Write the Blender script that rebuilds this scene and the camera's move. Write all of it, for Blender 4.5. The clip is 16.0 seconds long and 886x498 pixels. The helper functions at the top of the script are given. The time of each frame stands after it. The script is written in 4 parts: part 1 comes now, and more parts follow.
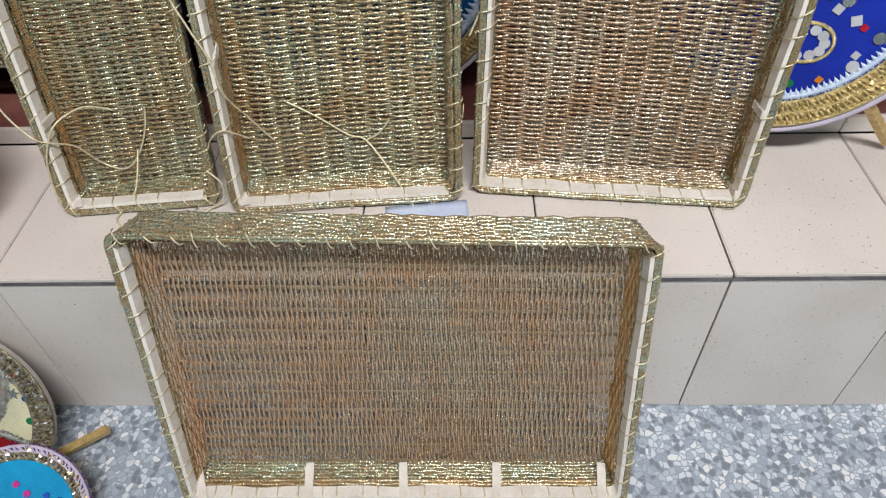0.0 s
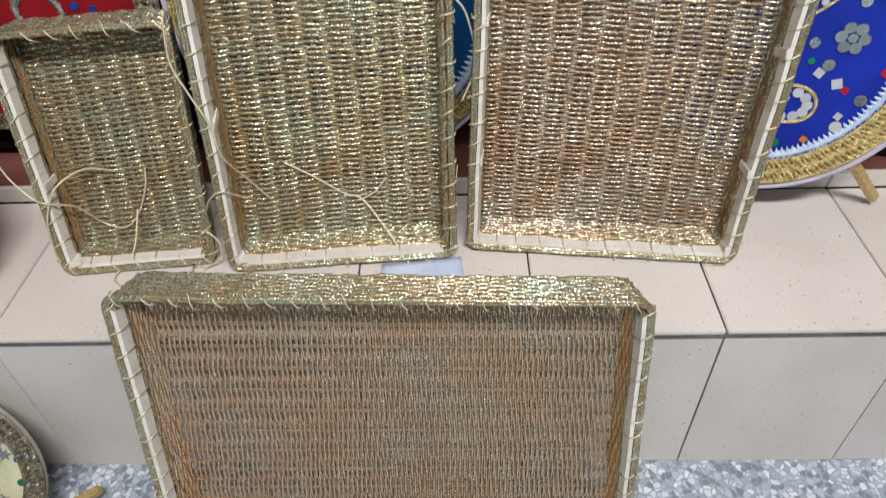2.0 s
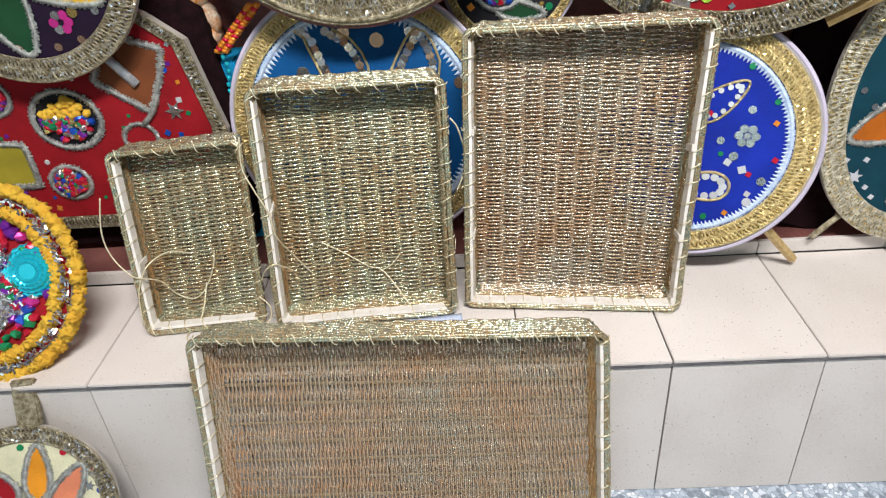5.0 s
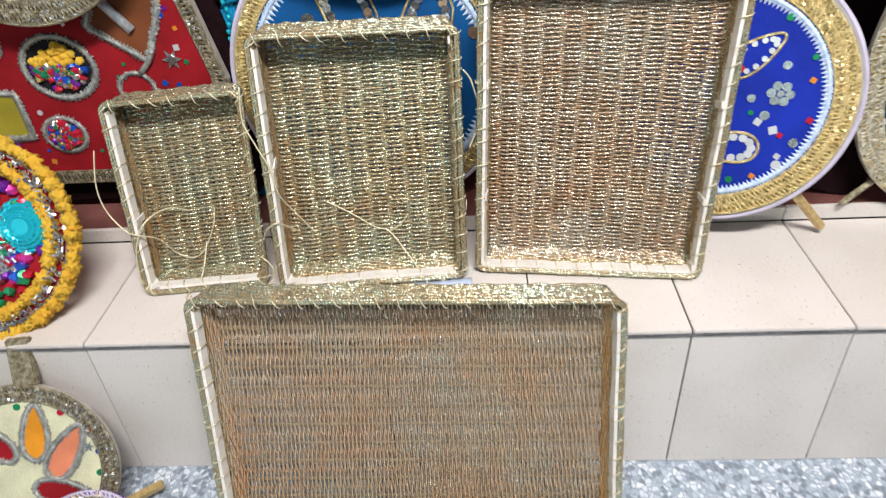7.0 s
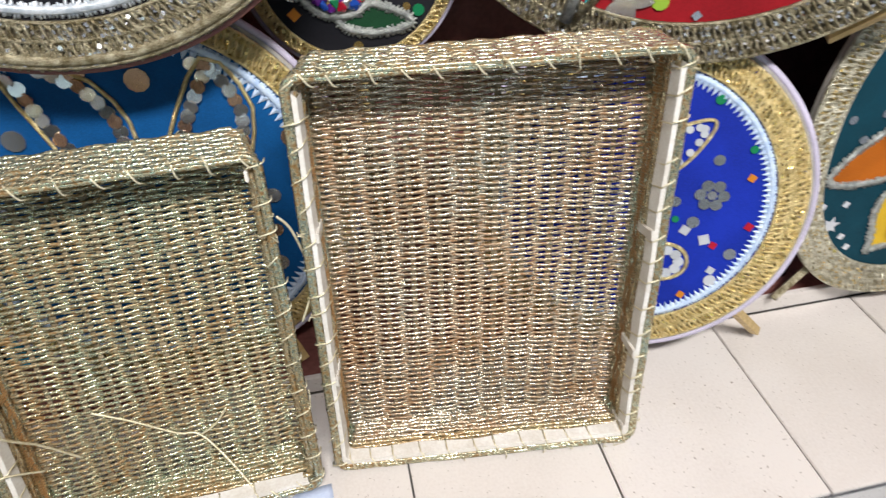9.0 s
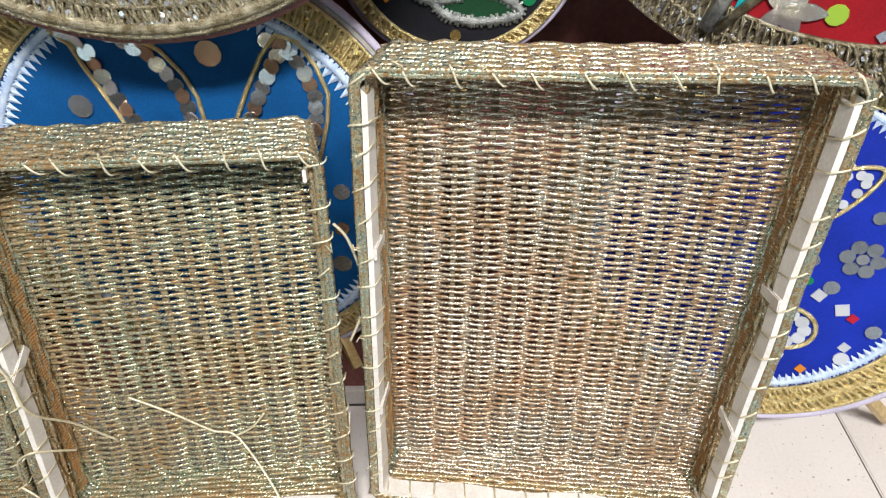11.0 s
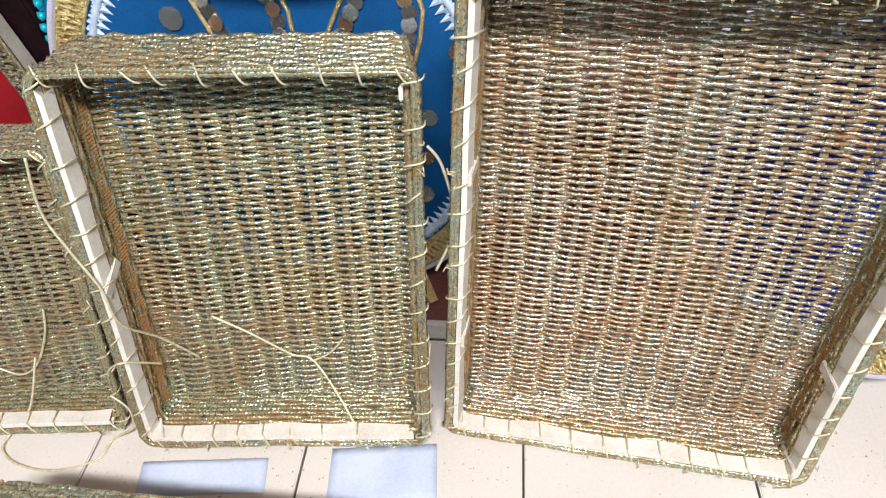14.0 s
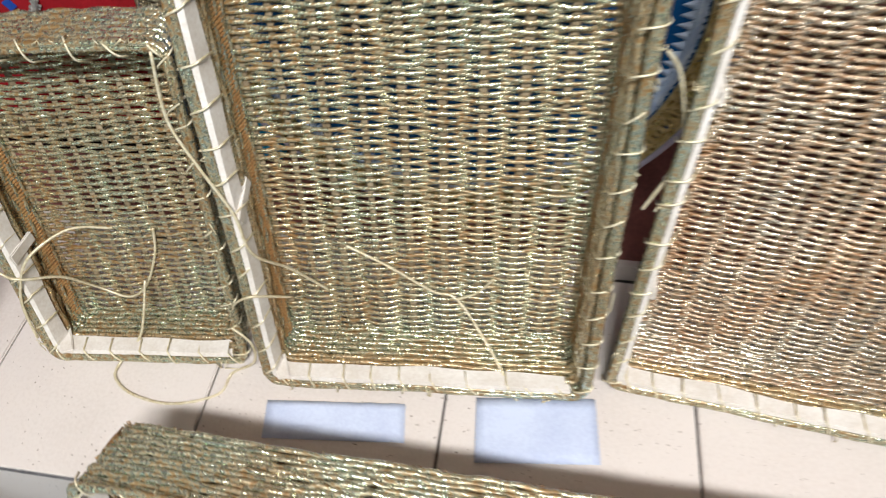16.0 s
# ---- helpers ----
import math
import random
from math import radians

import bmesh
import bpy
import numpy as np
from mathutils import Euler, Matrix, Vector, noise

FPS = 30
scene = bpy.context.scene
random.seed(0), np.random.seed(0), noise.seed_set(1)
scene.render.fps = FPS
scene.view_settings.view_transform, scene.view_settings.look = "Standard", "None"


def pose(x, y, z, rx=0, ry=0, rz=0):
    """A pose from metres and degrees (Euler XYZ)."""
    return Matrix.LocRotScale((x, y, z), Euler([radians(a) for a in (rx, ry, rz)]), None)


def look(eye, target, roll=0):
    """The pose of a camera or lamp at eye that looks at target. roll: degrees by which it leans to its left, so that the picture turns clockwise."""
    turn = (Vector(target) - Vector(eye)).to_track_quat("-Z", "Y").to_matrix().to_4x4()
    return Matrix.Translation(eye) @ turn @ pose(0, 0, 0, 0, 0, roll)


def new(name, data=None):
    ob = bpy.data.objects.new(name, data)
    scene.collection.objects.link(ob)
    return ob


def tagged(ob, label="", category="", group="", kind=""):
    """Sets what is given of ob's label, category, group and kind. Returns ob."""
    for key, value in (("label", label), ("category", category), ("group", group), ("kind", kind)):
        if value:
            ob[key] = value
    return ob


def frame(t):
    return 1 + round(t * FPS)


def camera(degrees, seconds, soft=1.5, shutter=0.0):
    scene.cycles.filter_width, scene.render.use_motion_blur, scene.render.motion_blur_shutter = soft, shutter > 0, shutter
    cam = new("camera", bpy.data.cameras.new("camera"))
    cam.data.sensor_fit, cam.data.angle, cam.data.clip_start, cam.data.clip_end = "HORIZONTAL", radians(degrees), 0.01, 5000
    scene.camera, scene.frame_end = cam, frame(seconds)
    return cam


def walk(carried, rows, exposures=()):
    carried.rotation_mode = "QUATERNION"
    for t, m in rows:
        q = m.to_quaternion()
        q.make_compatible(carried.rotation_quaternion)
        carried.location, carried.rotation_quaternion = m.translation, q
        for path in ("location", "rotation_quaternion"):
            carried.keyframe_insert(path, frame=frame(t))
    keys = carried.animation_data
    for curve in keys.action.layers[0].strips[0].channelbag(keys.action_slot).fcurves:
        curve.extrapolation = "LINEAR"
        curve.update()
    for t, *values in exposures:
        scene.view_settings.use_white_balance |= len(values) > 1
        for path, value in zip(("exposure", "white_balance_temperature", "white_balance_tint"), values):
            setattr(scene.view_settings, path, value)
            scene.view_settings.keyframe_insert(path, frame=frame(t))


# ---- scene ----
cam = camera(70.4, 16.0, soft=1.15, shutter=0.5)
PATH = [
    (0, (0.054, 0.064, 0.953), (-0.008, 1.395, -0.538), -2.5),
    (0.5, (0.055, 0.067, 0.957), (-0.002, 1.415, -0.519), -2.1),
    (1, (0.058, 0.066, 0.962), (-0.002, 1.453, -0.478), -2.2),
    (1.5, (0.058, 0.069, 0.968), (-0.008, 1.458, -0.47), -2.6),
    (2, (0.06, 0.075, 0.977), (0.004, 1.5, -0.426), -2.5),
    (2.5, (0.067, 0.084, 1.003), (-0.005, 1.59, -0.311), -2.7),
    (3, (0.073, 0.077, 1.032), (-0.024, 1.626, -0.229), -2.4),
    (5.5, (0.086, -0.198, 1.068), (-0.002, 1.466, -0.039), -4.8),
    (6, (0.079, -0.195, 1.056), (0.011, 1.436, -0.1), -3.7),
    (6.5, (0.075, -0.192, 1.048), (0.013, 1.432, -0.117), -3.4),
    (7, (0.077, -0.133, 1.033), (-0.039, 1.458, -0.173), -4.3),
    (7.5, (0.109, -0.017, 1.038), (-0.055, 1.574, -0.163), -5.5),
    (8, (0.148, 0.096, 1.049), (0.133, 1.624, -0.241), -7.5),
    (8.5, (0.148, 0.249, 1.049), (0.552, 1.645, -0.325), 0.5),
    (9, (0.132, 0.303, 1.042), (0.414, 1.803, -0.25), -1.8),
    (11.5, (0.178, 0.423, 1.015), (0.152, 1.905, -0.328), -1.3),
    (12, (0.186, 0.433, 1.021), (0.2, 1.899, -0.339), -1.7),
    (12.5, (0.165, 0.428, 1.014), (0.076, 1.84, -0.4), -3.0),
    (13, (0.149, 0.415, 1.001), (-0.005, 1.848, -0.386), -2.8),
    (13.5, (0.133, 0.408, 0.994), (-0.051, 1.804, -0.426), -3.5),
    (14, (0.125, 0.406, 0.985), (-0.051, 1.78, -0.457), -3.4),
    (14.5, (0.115, 0.413, 0.987), (-0.076, 1.772, -0.468), -3.6),
    (15, (0.088, 0.397, 0.981), (-0.185, 1.723, -0.491), -3.7),
    (15.5, (0.073, 0.409, 0.964), (-0.247, 1.668, -0.556), -4.9),
    (16, (-0.022, 0.483, 0.924), (-0.286, 1.611, -0.707), -5.6),
]
EXPOSURES = [(0, -0.46), (2, -0.48), (2.5, -0.56), (3.2, -0.34), (5.5, -0.06), (6.5, -0.01), (7.5, -0.06), (8.5, -0.14), (9.2, -0.11), (11.5, 0.14), (12, 0.29), (12.7, 0.04), (14.5, 0.04), (15.2, -0.06), (16, -0.08)]
walk(cam, [(t, look(eye, target, roll)) for t, eye, target, roll in PATH], EXPOSURES)


# ---- light: dim sky, an unseen overhead lamp, an added cool fill from the left ----
world = bpy.data.worlds.new("world")
scene.world = world
world.use_nodes = True
wn = world.node_tree
sky = wn.nodes.new("ShaderNodeTexSky")
sky.sky_type = "NISHITA"
sky.sun_disc = False
sky.sun_elevation = radians(50)
sky.sun_rotation = radians(150)
wn.links.new(sky.outputs[0], wn.nodes["Background"].inputs[0])
wn.nodes["Background"].inputs[1].default_value = 0.020


def area(name, eye, target, sx, sy, watts, color):
    d = bpy.data.lights.new(name, "AREA")
    d.shape, d.size, d.size_y, d.energy, d.color = "RECTANGLE", sx, sy, watts, color
    ob = new(name, d)
    ob.matrix_world = look(eye, target)
    return ob


# overhead light out of view, set by the shade bands inside the trays
area("overhead_light", (0.35, -0.62, 2.76), (0.20, 0.75, 0.4), 1.2, 0.24, 112, (1.0, 0.982, 0.975))
# added fill without a known source; lifts and cools the shaded left
area("cool_fill_light", (-1.0, -2.3, 1.7), (0.0, 0.8, 0.3), 2.2, 1.4, 13, (0.80, 1.0, 0.97))

# ---- materials ----
MATS = {}


def node_mat(name):
    m = bpy.data.materials.new(name)
    m.use_nodes = True
    nt = m.node_tree
    return m, nt, nt.nodes["Principled BSDF"]


def varied(name, c1, c2, rough=0.5, metal=0.0, scale=40.0, fine=400.0, bump=0.3, dist=0.001, random_mix=0.0, sheen=0.0, spec=0.5):
    """Two colours mixed by noise at two scales, with fine relief."""
    if name in MATS:
        return MATS[name]
    m, nt, p = node_mat(name)
    tc = nt.nodes.new("ShaderNodeTexCoord")
    n1 = nt.nodes.new("ShaderNodeTexNoise")
    n1.inputs["Scale"].default_value = scale
    n1.inputs["Detail"].default_value = 6
    n2 = nt.nodes.new("ShaderNodeTexNoise")
    n2.inputs["Scale"].default_value = fine
    n2.inputs["Detail"].default_value = 3
    nt.links.new(tc.outputs["Object"], n1.inputs["Vector"])
    nt.links.new(tc.outputs["Object"], n2.inputs["Vector"])
    add = nt.nodes.new("ShaderNodeMath")
    add.operation = "ADD"
    half = nt.nodes.new("ShaderNodeMath")
    half.operation = "MULTIPLY_ADD"
    half.inputs[1].default_value = 0.6
    half.inputs[2].default_value = -0.3
    nt.links.new(n2.outputs["Fac"], half.inputs[0])
    nt.links.new(n1.outputs["Fac"], add.inputs[0])
    nt.links.new(half.outputs[0], add.inputs[1])
    src = add.outputs[0]
    if random_mix:
        oi = nt.nodes.new("ShaderNodeObjectInfo")
        ma = nt.nodes.new("ShaderNodeMath")
        ma.operation = "MULTIPLY_ADD"
        ma.inputs[1].default_value = random_mix
        nt.links.new(oi.outputs["Random"], ma.inputs[0])
        nt.links.new(src, ma.inputs[2])
        src = ma.outputs[0]
    ramp = nt.nodes.new("ShaderNodeValToRGB")
    ramp.color_ramp.elements[0].position, ramp.color_ramp.elements[1].position = 0.32, 0.70
    ramp.color_ramp.elements[0].color, ramp.color_ramp.elements[1].color = (*c1, 1), (*c2, 1)
    nt.links.new(src, ramp.inputs[0])
    nt.links.new(ramp.outputs[0], p.inputs["Base Color"])
    p.inputs["Roughness"].default_value = rough
    p.inputs["Metallic"].default_value = metal
    p.inputs["Specular IOR Level"].default_value = spec
    if sheen:
        p.inputs["Sheen Weight"].default_value = sheen
        p.inputs["Sheen Tint"].default_value = (*c2, 1)
    b = nt.nodes.new("ShaderNodeBump")
    b.inputs["Strength"].default_value = bump
    b.inputs["Distance"].default_value = dist
    nt.links.new(n2.outputs["Fac"], b.inputs["Height"])
    nt.links.new(b.outputs[0], p.inputs["Normal"])
    MATS[name] = m
    return m


def twine(name, c1, c2, metal=0.75, rough=0.32, angle=0.7, pitch=0.0038):
    """Brown thread wound with foil: slanting plies, tarnish at a larger scale, bright metallic flecks."""
    m, nt, p = node_mat(name)
    tc = nt.nodes.new("ShaderNodeTexCoord")
    mp = nt.nodes.new("ShaderNodeMapping")
    mp.inputs["Rotation"].default_value = (0.5, 0.3, angle)
    nt.links.new(tc.outputs["Object"], mp.inputs["Vector"])
    wave = nt.nodes.new("ShaderNodeTexWave")
    wave.inputs["Scale"].default_value = 0.314 / pitch
    wave.inputs["Distortion"].default_value = 7.0
    wave.inputs["Detail"].default_value = 2
    nt.links.new(mp.outputs[0], wave.inputs["Vector"])
    big = nt.nodes.new("ShaderNodeTexNoise")
    big.inputs["Scale"].default_value = 14
    big.inputs["Detail"].default_value = 5
    nt.links.new(tc.outputs["Object"], big.inputs["Vector"])
    fleck = nt.nodes.new("ShaderNodeTexNoise")
    fleck.inputs["Scale"].default_value = 230
    fleck.inputs["Detail"].default_value = 2
    nt.links.new(tc.outputs["Object"], fleck.inputs["Vector"])
    mix = nt.nodes.new("ShaderNodeMath")
    mix.operation = "MULTIPLY_ADD"
    mix.inputs[1].default_value = 0.38
    sub = nt.nodes.new("ShaderNodeMath")
    sub.operation = "MULTIPLY_ADD"
    sub.inputs[1].default_value = 1.1
    sub.inputs[2].default_value = -0.23
    nt.links.new(fleck.outputs["Fac"], sub.inputs[0])
    nt.links.new(big.outputs["Fac"], mix.inputs[0])
    nt.links.new(sub.outputs[0], mix.inputs[2])
    ramp = nt.nodes.new("ShaderNodeValToRGB")
    ramp.color_ramp.elements[0].position, ramp.color_ramp.elements[1].position = 0.36, 0.68
    ramp.color_ramp.elements[0].color, ramp.color_ramp.elements[1].color = (*c1, 1), (*c2, 1)
    nt.links.new(mix.outputs[0], ramp.inputs[0])
    # the foil shifts between copper and greenish silver in broad, loose patches
    patchy = nt.nodes.new("ShaderNodeTexNoise")
    patchy.inputs["Scale"].default_value = 5.5
    patchy.inputs["Detail"].default_value = 7
    patchy.inputs["Roughness"].default_value = 0.68
    nt.links.new(tc.outputs["Object"], patchy.inputs["Vector"])
    hue = nt.nodes.new("ShaderNodeValToRGB")
    hue.color_ramp.elements[0].position, hue.color_ramp.elements[1].position = 0.36, 0.62
    hue.color_ramp.elements[0].color, hue.color_ramp.elements[1].color = (1.0, 0.86, 0.72, 1), (0.92, 1.0, 1.0, 1)
    nt.links.new(patchy.outputs["Fac"], hue.inputs[0])
    mul = nt.nodes.new("ShaderNodeMix")
    mul.data_type = "RGBA"
    mul.blend_type = "MULTIPLY"
    mul.inputs["Factor"].default_value = 1.0
    nt.links.new(ramp.outputs[0], mul.inputs["A"])
    nt.links.new(hue.outputs[0], mul.inputs["B"])
    nt.links.new(mul.outputs["Result"], p.inputs["Base Color"])
    foil_part = nt.nodes.new("ShaderNodeMapRange")
    foil_part.inputs["From Min"].default_value, foil_part.inputs["From Max"].default_value = 0.36, 0.62
    foil_part.inputs["To Min"].default_value, foil_part.inputs["To Max"].default_value = 0.15, metal
    nt.links.new(mix.outputs[0], foil_part.inputs[0])
    nt.links.new(foil_part.outputs[0], p.inputs["Metallic"])
    rr = nt.nodes.new("ShaderNodeMapRange")
    rr.inputs["From Min"].default_value, rr.inputs["From Max"].default_value = 0.35, 0.65
    rr.inputs["To Min"].default_value, rr.inputs["To Max"].default_value = rough + 0.12, rough - 0.20
    nt.links.new(fleck.outputs["Fac"], rr.inputs[0])
    nt.links.new(rr.outputs[0], p.inputs["Roughness"])
    hh = nt.nodes.new("ShaderNodeMath")
    hh.operation = "MULTIPLY_ADD"
    hh.inputs[1].default_value = 0.35
    nt.links.new(wave.outputs["Fac"], hh.inputs[0])
    nt.links.new(fleck.outputs["Fac"], hh.inputs[2])
    b = nt.nodes.new("ShaderNodeBump")
    b.inputs["Strength"].default_value = 0.65
    b.inputs["Distance"].default_value = 0.0009
    nt.links.new(hh.outputs[0], b.inputs["Height"])
    nt.links.new(b.outputs[0], p.inputs["Normal"])
    return m


def terrazzo():
    m, nt, p = node_mat("terrazzo")
    tc = nt.nodes.new("ShaderNodeTexCoord")
    vo = nt.nodes.new("ShaderNodeTexVoronoi")
    vo.inputs["Scale"].default_value = 105
    ed = nt.nodes.new("ShaderNodeTexVoronoi")
    ed.feature = "DISTANCE_TO_EDGE"
    ed.inputs["Scale"].default_value = 105
    nz = nt.nodes.new("ShaderNodeTexNoise")
    nz.inputs["Scale"].default_value = 60
    mixv = nt.nodes.new("ShaderNodeVectorMath")
    mixv.operation = "MULTIPLY_ADD"
    mixv.inputs[1].default_value = (0.012, 0.012, 0.0)
    nt.links.new(tc.outputs["Object"], nz.inputs["Vector"])
    nt.links.new(nz.outputs["Color"], mixv.inputs[0])
    nt.links.new(tc.outputs["Object"], mixv.inputs[2])
    for v in (vo, ed):
        nt.links.new(mixv.outputs[0], v.inputs["Vector"])
    sep = nt.nodes.new("ShaderNodeSeparateColor")
    nt.links.new(vo.outputs["Color"], sep.inputs[0])
    ramp = nt.nodes.new("ShaderNodeValToRGB")
    ramp.color_ramp.interpolation = "CONSTANT"
    ramp.color_ramp.elements[0].color = (0.20, 0.23, 0.27, 1)
    ramp.color_ramp.elements[1].position = 0.25
    ramp.color_ramp.elements[1].color = (0.45, 0.51, 0.58, 1)
    for pos, c in ((0.45, (0.33, 0.39, 0.46, 1)), (0.6, (0.62, 0.67, 0.73, 1)), (0.8, (0.39, 0.45, 0.53, 1)), (0.9, (0.74, 0.76, 0.78, 1))):
        e = ramp.color_ramp.elements.new(pos)
        e.color = c
    nt.links.new(sep.outputs[0], ramp.inputs[0])
    st = nt.nodes.new("ShaderNodeMapRange")
    st.inputs["From Min"].default_value, st.inputs["From Max"].default_value = 0.03, 0.11
    nt.links.new(ed.outputs["Distance"], st.inputs[0])
    mx = nt.nodes.new("ShaderNodeMix")
    mx.data_type = "RGBA"
    mx.inputs["A"].default_value = (0.29, 0.34, 0.41, 1)
    nt.links.new(st.outputs[0], mx.inputs["Factor"])
    nt.links.new(ramp.outputs[0], mx.inputs["B"])
    nt.links.new(mx.outputs["Result"], p.inputs["Base Color"])
    p.inputs["Roughness"].default_value = 0.45
    b = nt.nodes.new("ShaderNodeBump")
    b.inputs["Strength"].default_value = 0.25
    b.inputs["Distance"].default_value = 0.001
    nt.links.new(st.outputs[0], b.inputs["Height"])
    nt.links.new(b.outputs[0], p.inputs["Normal"])
    return m


M_TILE = varied("cream_tile", (0.62, 0.565, 0.52), (0.715, 0.665, 0.625), rough=0.32, scale=5, fine=260, bump=0.06, random_mix=0.2)


def specks(m, color, scale, cut):
    """Small dark specks and scuffs on a surface."""
    nt = m.node_tree
    p = nt.nodes["Principled BSDF"]
    base = p.inputs["Base Color"].links[0].from_socket
    tc = nt.nodes.new("ShaderNodeTexCoord")
    oi = nt.nodes.new("ShaderNodeObjectInfo")
    off = nt.nodes.new("ShaderNodeVectorMath")
    off.operation = "MULTIPLY_ADD"
    off.inputs[1].default_value = (7, 5, 3)
    nt.links.new(oi.outputs["Random"], off.inputs[0])
    nt.links.new(tc.outputs["Object"], off.inputs[2])
    nz = nt.nodes.new("ShaderNodeTexNoise")
    nz.inputs["Scale"].default_value = scale
    nz.inputs["Detail"].default_value = 1
    nt.links.new(off.outputs[0], nz.inputs["Vector"])
    mr = nt.nodes.new("ShaderNodeMapRange")
    mr.inputs["From Min"].default_value, mr.inputs["From Max"].default_value = cut, cut + 0.03
    nt.links.new(nz.outputs["Fac"], mr.inputs[0])
    mx = nt.nodes.new("ShaderNodeMix")
    mx.data_type = "RGBA"
    mx.inputs["B"].default_value = (*color, 1)
    nt.links.new(mr.outputs[0], mx.inputs["Factor"])
    nt.links.new(base, mx.inputs["A"])
    nt.links.new(mx.outputs["Result"], p.inputs["Base Color"])


specks(M_TILE, (0.20, 0.15, 0.11), 260, 0.735)
M_GROUT = varied("dark_grout", (0.06, 0.055, 0.05), (0.14, 0.125, 0.115), rough=0.9, scale=30)
M_FLOOR = terrazzo()
M_MAROON = varied("maroon_paint", (0.14, 0.048, 0.042), (0.24, 0.092, 0.078), rough=0.55, scale=9, fine=160, bump=0.1)
M_WALL = varied("shop_wall_paint", (0.38, 0.34, 0.30), (0.50, 0.46, 0.41), rough=0.8, scale=4)
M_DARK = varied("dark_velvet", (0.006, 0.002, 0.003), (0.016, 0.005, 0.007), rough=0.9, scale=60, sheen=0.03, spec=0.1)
M_TW = twine("gold_twine", (0.25, 0.155, 0.062), (0.73, 0.78, 0.62), metal=0.92, rough=0.32)
# the gold twine made paler and greener: lamplight painted on the outer walls
M_TW_LIT = twine("lit_gold_twine", (0.27, 0.18, 0.08), (0.72, 0.81, 0.69), metal=0.92, rough=0.30)
# the same twine in copper: shade and warm bounce painted inside the walls
M_TW_SHADED = twine("shaded_copper_twine", (0.38, 0.185, 0.065), (0.78, 0.54, 0.29), metal=0.7, rough=0.4)
M_TWG = twine("yellow_gold_twine", (0.30, 0.19, 0.08), (0.78, 0.71, 0.52), metal=0.85, rough=0.34)
M_TWC = twine("rosy_gold_twine", (0.27, 0.155, 0.072), (0.79, 0.74, 0.64), metal=0.92, rough=0.34)
# front tray's copy: browned and lifted in tone for its turn from the light
M_TWA = twine("shade_browned_twine", (0.44, 0.275, 0.16), (0.98, 0.86, 0.72), metal=0.9, rough=0.34)
M_RIB = varied("warp_cane", (0.17, 0.125, 0.07), (0.36, 0.29, 0.19), rough=0.55, scale=50, fine=700, bump=0.6)
M_STRIP = varied("white_strip", (0.66, 0.61, 0.54), (0.82, 0.79, 0.74), rough=0.5, scale=25, fine=300, bump=0.1)
M_STRING = varied("pale_gold_string", (0.62, 0.53, 0.32), (0.82, 0.76, 0.58), rough=0.4, metal=0.35, scale=200, fine=900)
M_PAPER = varied("pale_blue_paper", (0.47, 0.54, 0.73), (0.58, 0.66, 0.83), rough=0.85, scale=18, fine=300, bump=0.1)


def lace(name, c1, c2, metal=0.8):
    """Metallic thread."""
    m = varied(name, c1, c2, rough=0.33, metal=metal, scale=120, fine=700, bump=0.9, dist=0.002)
    return m


M_GOLD = lace("gold_lace", (0.60, 0.45, 0.18), (0.94, 0.79, 0.44))
M_PALE = lace("pale_gold_lace", (0.16, 0.125, 0.06), (0.52, 0.465, 0.33), 0.7)
M_CREAM = lace("cream_lace", (0.34, 0.30, 0.20), (0.86, 0.82, 0.68), 0.55)
M_SILVER = varied("silver_trim", (0.50, 0.55, 0.60), (0.86, 0.88, 0.92), rough=0.35, metal=0.5, scale=120, fine=700, bump=0.5)
M_SKY = varied("light_blue_trim", (0.42, 0.55, 0.78), (0.70, 0.80, 0.92), rough=0.5, metal=0.1, scale=120, fine=700, bump=0.5)
M_CARD = varied("grey_card", (0.34, 0.31, 0.27), (0.46, 0.43, 0.38), rough=0.8, scale=30)
M_RIBBON = varied("dull_gold_ribbon", (0.34, 0.25, 0.10), (0.52, 0.41, 0.20), rough=0.5, metal=0.3, scale=80, fine=600)
M_DULL = varied("dull_brown_ribbon", (0.06, 0.045, 0.028), (0.15, 0.12, 0.075), rough=0.6, metal=0.2, scale=80, fine=600)
M_WOOD = varied("gold_taped_wood", (0.50, 0.34, 0.12), (0.72, 0.54, 0.26), rough=0.4, metal=0.4, scale=90)


def velvet(name, c):
    return varied(name, tuple(v * 0.75 for v in c), tuple(min(1, v * 1.15) for v in c), rough=0.75, scale=12, fine=600, bump=0.25, sheen=0.12, spec=0.2)


V_ROYAL = velvet("royal_blue_cloth", (0.007, 0.026, 0.34))
V_AZURE = velvet("azure_cloth", (0.003, 0.085, 0.27))
V_TEAL = velvet("teal_cloth", (0.004, 0.045, 0.068))
V_RED = velvet("red_cloth", (0.29, 0.008, 0.014))
V_PURPLE = velvet("dark_purple_cloth", (0.013, 0.005, 0.020))
V_GREEN = velvet("dark_green_cloth", (0.010, 0.055, 0.022))
V_YELLOW = velvet("yellow_cloth", (0.66, 0.42, 0.03))
V_OLIVE = velvet("olive_yellow_brocade", (0.36, 0.30, 0.03))
V_AMBER = velvet("amber_cloth", (0.72, 0.28, 0.02))
V_ORANGE = velvet("orange_cloth", (0.46, 0.12, 0.01))
V_CREAM = velvet("cream_cloth", (0.66, 0.64, 0.44))
V_TURQ = velvet("turquoise_cloth", (0.01, 0.32, 0.62))
V_BLACK = velvet("black_cloth", (0.012, 0.012, 0.016))
V_PEACH = velvet("peach_cloth", (0.72, 0.24, 0.13))
